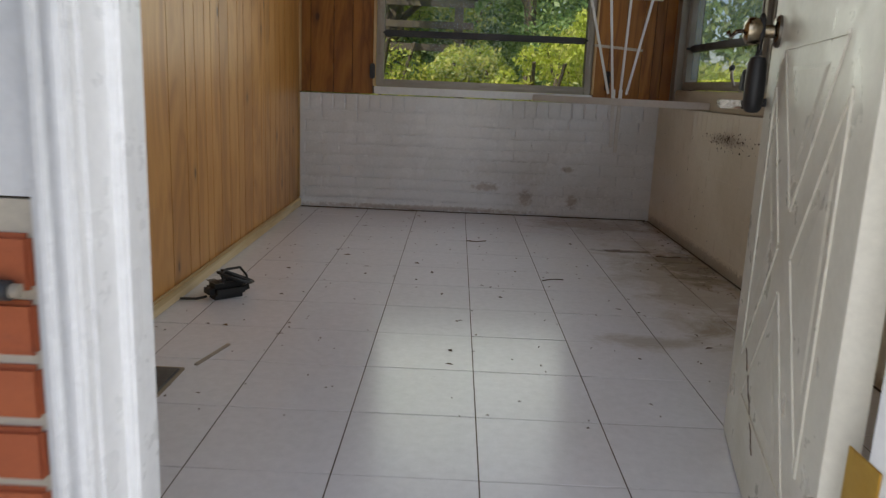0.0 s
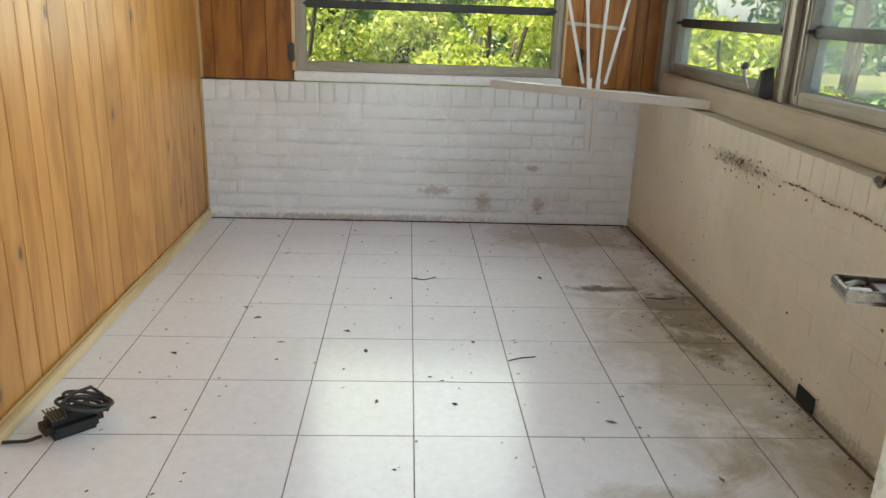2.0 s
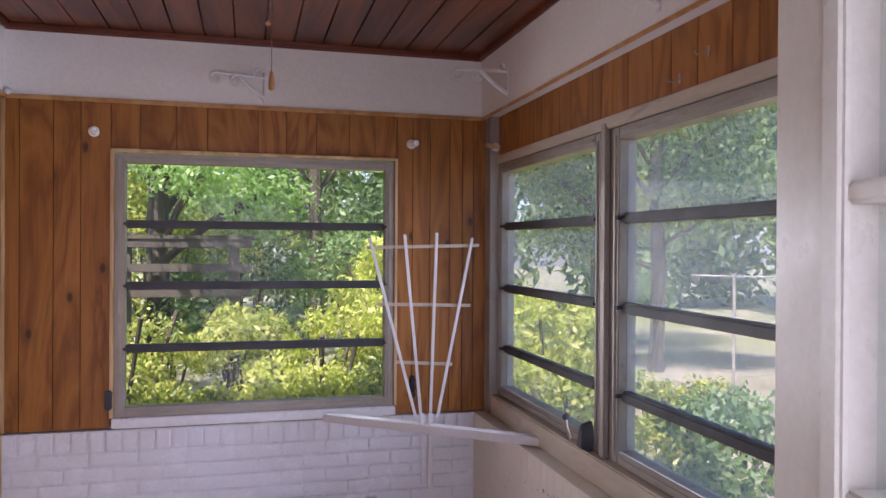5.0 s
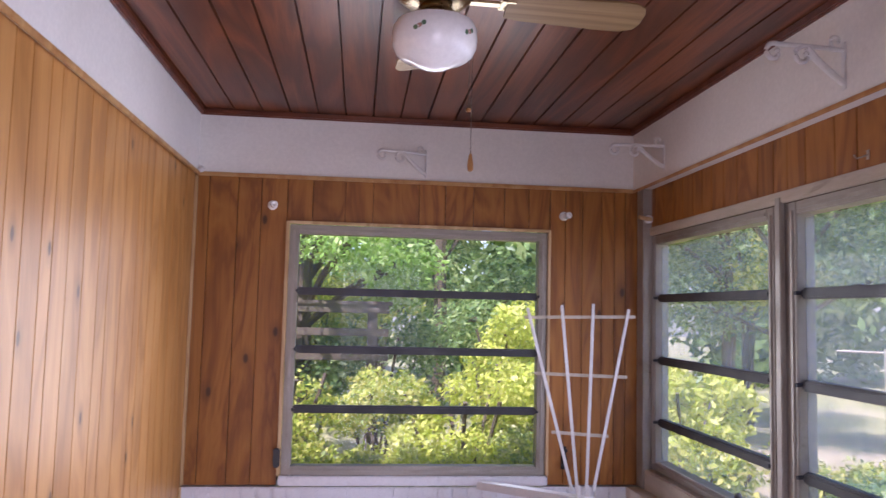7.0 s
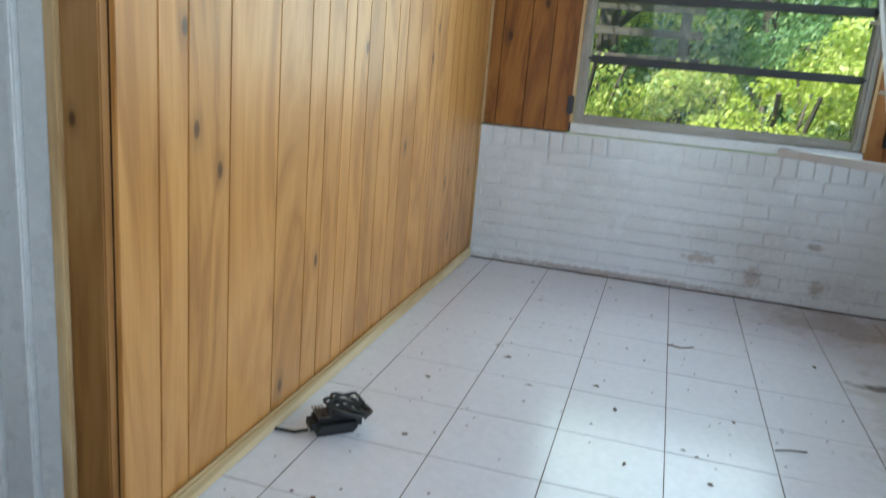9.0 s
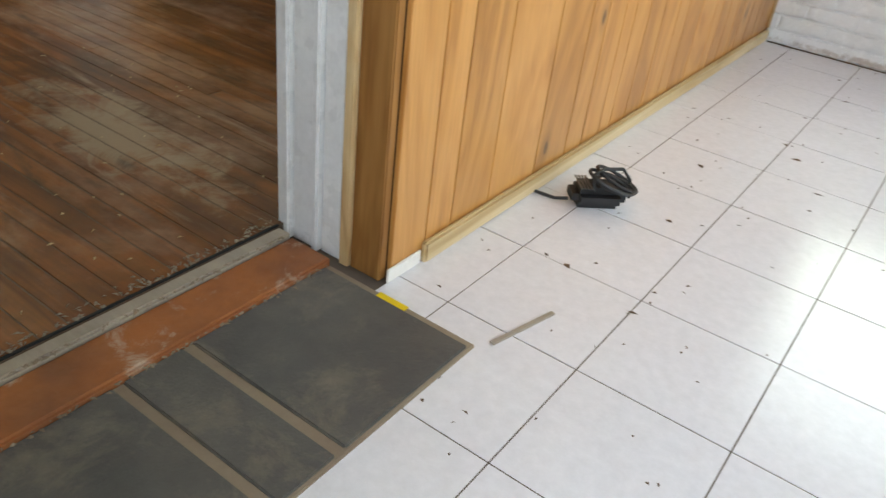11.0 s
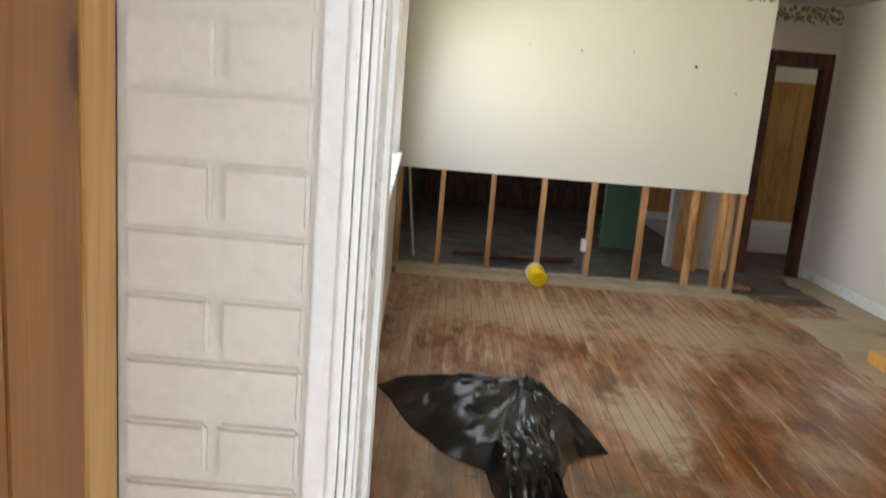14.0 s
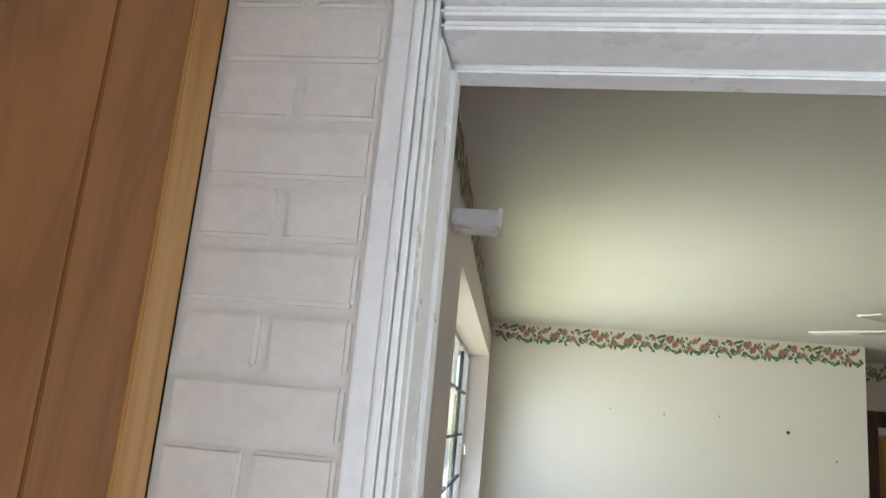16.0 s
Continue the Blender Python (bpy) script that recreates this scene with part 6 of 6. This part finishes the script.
def leaves(name, centres, radii, n, size, mat, seed, parent, shell=0.55):
    """Many small leaves round a few clumps, with an uneven outline."""
    r = np.random.RandomState(seed)
    c = np.array(centres)
    rad = np.array(radii)
    k = r.choice(len(c), n, p=rad[:, 0] ** 2 / (rad[:, 0] ** 2).sum())
    d = r.normal(size=(n, 3))
    d /= np.linalg.norm(d, axis=1)[:, None]
    f = (shell + (1 - shell) * r.rand(n)) * (1 + 0.25 * np.sin(d[:, 0] * 5 + k) * np.cos(d[:, 2] * 6 + 2 * k))
    p = c[k] + d * rad[k] * f[:, None]
    t1 = r.normal(size=(n, 3))
    t1 /= np.linalg.norm(t1, axis=1)[:, None]
    t2 = np.cross(t1, d + 0.3 * r.normal(size=(n, 3)))
    t2 /= np.linalg.norm(t2, axis=1)[:, None] + 1e-6
    s = (size * (0.6 + 0.8 * r.rand(n)))[:, None]
    v = np.stack([p - t1 * s, p - t2 * s * 0.45 + t1 * s * 0.1, p + t1 * s, p + t2 * s * 0.45 + t1 * s * 0.1], 1).reshape(-1, 3)
    me = bpy.data.meshes.new(name)
    me.vertices.add(len(v))
    me.vertices.foreach_set("co", v.ravel())
    me.loops.add(4 * n)
    me.loops.foreach_set("vertex_index", np.arange(4 * n, dtype=np.int32))
    me.polygons.add(n)
    me.polygons.foreach_set("loop_start", np.arange(0, 4 * n, 4, dtype=np.int32))
    me.update()
    me.validate()
    me.materials.append(mat)
    ob = new(name, me)
    ob.parent = parent
    return ob


def shrub(label, at, r, h, n, size, mat, seed):
    rr = random.Random(seed)
    t = thing("shrub", label, "shrub", at, group="garden shrubs")
    for k in range(5):
        a = k * math.tau / 5 + rr.random()
        part("stem", tube([(0.04 * math.cos(a), 0.04 * math.sin(a), -0.05), (0.3 * r * math.cos(a), 0.3 * r * math.sin(a), h * 0.45), (0.55 * r * math.cos(a), 0.55 * r * math.sin(a), h * 0.8)], 0.015, 6), M_BARK, t)
    cs = [(rr.uniform(-0.6, 0.6) * r, rr.uniform(-0.6, 0.6) * r, h * rr.uniform(0.3, 0.85)) for _ in range(14)]
    rd = [(q, q, q * 0.85) for q in (rr.uniform(0.22, 0.42) * r for _ in cs)]
    leaves("crown", cs, rd, n, size, mat, seed, t, 0.45)
    return t


def tree_thing(label, at, h, r, n, size, mat, seed, low=0.35):
    rr = random.Random(seed)
    t = thing("tree", label, "tree", at, group="garden trees")
    bm = tube([(0, 0, -0.1), (0.05, 0.02, h * 0.25), (0.02, 0.1, h * 0.5), (0.1, 0.05, h * 0.8)], 0.12, 9)
    for v in bm.verts:
        k = max(0.25, 1 - v.co.z / h)
        v.co.x *= 0.6 + 0.4 * k
        v.co.y *= 0.6 + 0.4 * k
    part("trunk", bm, M_BARK, t)
    cs = []
    for k in range(9):
        a = rr.uniform(0, math.tau)
        z = h * rr.uniform(low, 0.95)
        e = (r * rr.uniform(0.35, 0.8) * math.cos(a), r * rr.uniform(0.35, 0.8) * math.sin(a), z)
        part("limb", tube([(0.03, 0.05, z * 0.7), (e[0] * 0.5, e[1] * 0.5, z * 0.88), e], 0.035, 6), M_BARK, t)
        cs += [e, (e[0] * 0.6 + rr.uniform(-0.4, 0.4), e[1] * 0.6 + rr.uniform(-0.4, 0.4), z + rr.uniform(-0.3, 0.5))]
    rd = [(q, q, q * 0.6) for q in (rr.uniform(0.25, 0.48) * r for _ in cs)]
    leaves("crown", cs, rd, n, size, mat, seed, t, 0.3)
    return t


rg = random.Random(21)
SUNNY = "sunlit green garden shrub with yellowing leaves"
for k in range(8):
    shrub(SUNNY, (-3.2 + k * 0.62 + rg.uniform(-0.2, 0.2), 3.3 + rg.uniform(-0.3, 0.5), -0.16), rg.uniform(0.55, 0.75), rg.uniform(1.25, 1.7), 8000, 0.023, M_LEAF_A if k % 3 else M_LEAF_Y, 40 + k)
for k in range(6):
    shrub("tall garden shrub with mixed green leaves", (-4.2 + k * 1.1 + rg.uniform(-0.3, 0.3), 5.6 + rg.uniform(-0.5, 0.6), -0.16), rg.uniform(0.8, 1.1), rg.uniform(1.7, 2.3), 6500, 0.034, (M_LEAF_A, M_LEAF_B, M_LEAF_Y)[k % 3], 60 + k)
shrub("bright yellow-green shrub outside the side window", (2.9, 4.75, -0.16), 0.85, 1.3, 6500, 0.045, M_LEAF_Y, 81)
shrub("bright yellow-green shrub outside the side window", (3.25, 5.9, -0.16), 0.9, 1.35, 5200, 0.045, M_LEAF_Y, 82)
shrub("low green shrub outside the side window", (3.1, 2.7, -0.16), 0.5, 0.8, 6000, 0.026, M_LEAF_A, 84)
shrub("low dark green shrub beside the path", (2.5, 3.3, -0.16), 0.6, 0.75, 2600, 0.034, M_LEAF_A, 83)
for k in range(5):
    shrub("low dark green shrub beside the path", (2.5 + rg.uniform(-0.2, 0.5), 1.4 - k * 0.8, -0.16), 0.55, rg.uniform(0.85, 1.1), 2600, 0.034, M_LEAF_A if k % 2 else M_LEAF_B, 90 + k)
for k, (x, y) in enumerate(((-1.2, 8.5), (1.0, 9.5), (3.2, 8.2), (-3.6, 10), (5.5, 7.2), (7.2, 4.5), (6.8, 2.2), (6.9, -0.3), (8.0, -2.8), (5.4, 8.9), (6.2, 9.8), (0.2, 12.5), (-6, 8.5), (10.5, 6.5))):
    tree_thing("leafy garden tree beyond the shrubs", (x, y, -0.16), rg.uniform(4.8, 6.5), rg.uniform(1.7, 2.3), 12000, 0.052, M_LEAF_B if k % 3 else M_LEAF_A, 120 + k, 0.3)
tree_thing("feathery light green tree close behind the shrubs", (-0.8, 5.0, -0.16), 3.6, 1.35, 15000, 0.034, M_LEAF_F, 301, 0.5)
tree_thing("feathery light green tree close behind the shrubs", (-2.2, 6.4, -0.16), 4.4, 1.5, 12000, 0.04, M_LEAF_F, 302, 0.45)
for k in range(6):
    shrub("low flowering shrub with pale leaf tips", (-1.5 + k * 0.52 + rg.uniform(-0.1, 0.1), 2.75 + rg.uniform(-0.15, 0.2), -0.16), rg.uniform(0.4, 0.52), rg.uniform(0.8, 1.15), 5200, 0.022, (M_LEAF_A, M_LEAF_P, M_LEAF_Y)[k % 3], 210 + k)
for k in range(7):
    shrub("tall garden shrub with mixed green leaves", (4.9 + rg.uniform(-0.4, 0.6), -3.2 + k * 1.05, -0.16), rg.uniform(0.75, 1.0), rg.uniform(1.3, 2.1), 3000, 0.05, (M_LEAF_A, M_LEAF_B, M_LEAF_B)[k % 3], 160 + k)
for k, (x, y) in enumerate(((-9.5, -4.4), (-11.5, -3.9), (-13.5, -4.6), (-8.0, -6.0))):
    shrub("tall garden shrub with mixed green leaves", (x, y, -0.16), 1.0, 2.3, 3400, 0.05, (M_LEAF_Y, M_LEAF_A)[k % 2], 180 + k)
for nm, m, n in (("far_woods", pose(0, 17, 0), 60000), ("far_woods", pose(15, 2, 0, 0, 0, -90), 45000)):
    cs = [(x, rg.uniform(-1.5, 1.5), rg.uniform(0.5, 7.5)) for x in np.linspace(-16, 16, 46)]
    ob = leaves(nm, cs, [(2.0, 1.2, 2.2)] * len(cs), n, 0.2, M_LEAF_B, 7 + n, None, 0.1)
    ob.matrix_basis = m
    tagged(ob, "dense green woods behind the garden", "woods", kind="stuff")

# weathered deck rail and a white pole stand
deck = thing("deck_rail", "weathered wooden deck rail among the shrubs", "fence", (-1.9, 4.75, -0.16))
for x in (0, 0.9, 1.8):
    part("post", box(x - 0.045, x + 0.045, -0.045, 0.045, 0, 1.75, bevel=0.005), M_FENCE, deck)
for z in (1.76, 1.55, 1.33):
    part("rail", box(-0.6, 1.95, -0.07, -0.046, z - 0.07, z, bevel=0.004), M_FENCE, deck)
part("cap", box(-0.6, 1.98, -0.08, 0.07, 1.761, 1.80, bevel=0.005), M_FENCE, deck)
pole = thing("pole_stand", "weathered grey clothes pole with a crossbar in the garden", "clothes pole", (5.6, 5.6, -0.16))
part("post", cyl((0, 0, 0), (0, 0, 1.42), 0.02), M_SILL, pole)
part("crossbar", cyl((-0.35, 0.35, 1.38), (0.3, -0.3, 1.38), 0.013), M_SILL, pole)
bm = bmesh.new()
rim = [bm.verts.new((6.3 + (2.9 + 0.5 * noise.noise(Vector((k * 0.5, 0.3, 2)))) * math.cos(k * math.tau / 40), 6.0 + (2.6 + 0.5 * noise.noise(Vector((k * 0.5, 4.3, 1)))) * math.sin(k * math.tau / 40), -0.154)) for k in range(40)]
bm.faces.new(rim)
structure("bare_earth", bm, M_SAND, "sunlit dry sandy earth with tufts beyond the side windows", "ground")
tagged(part("path", box(2.2, 4.2, -4.5, -0.4, -0.161, -0.15), M_CONC), "pale dry earth path outside the side windows", "path", kind="structure")
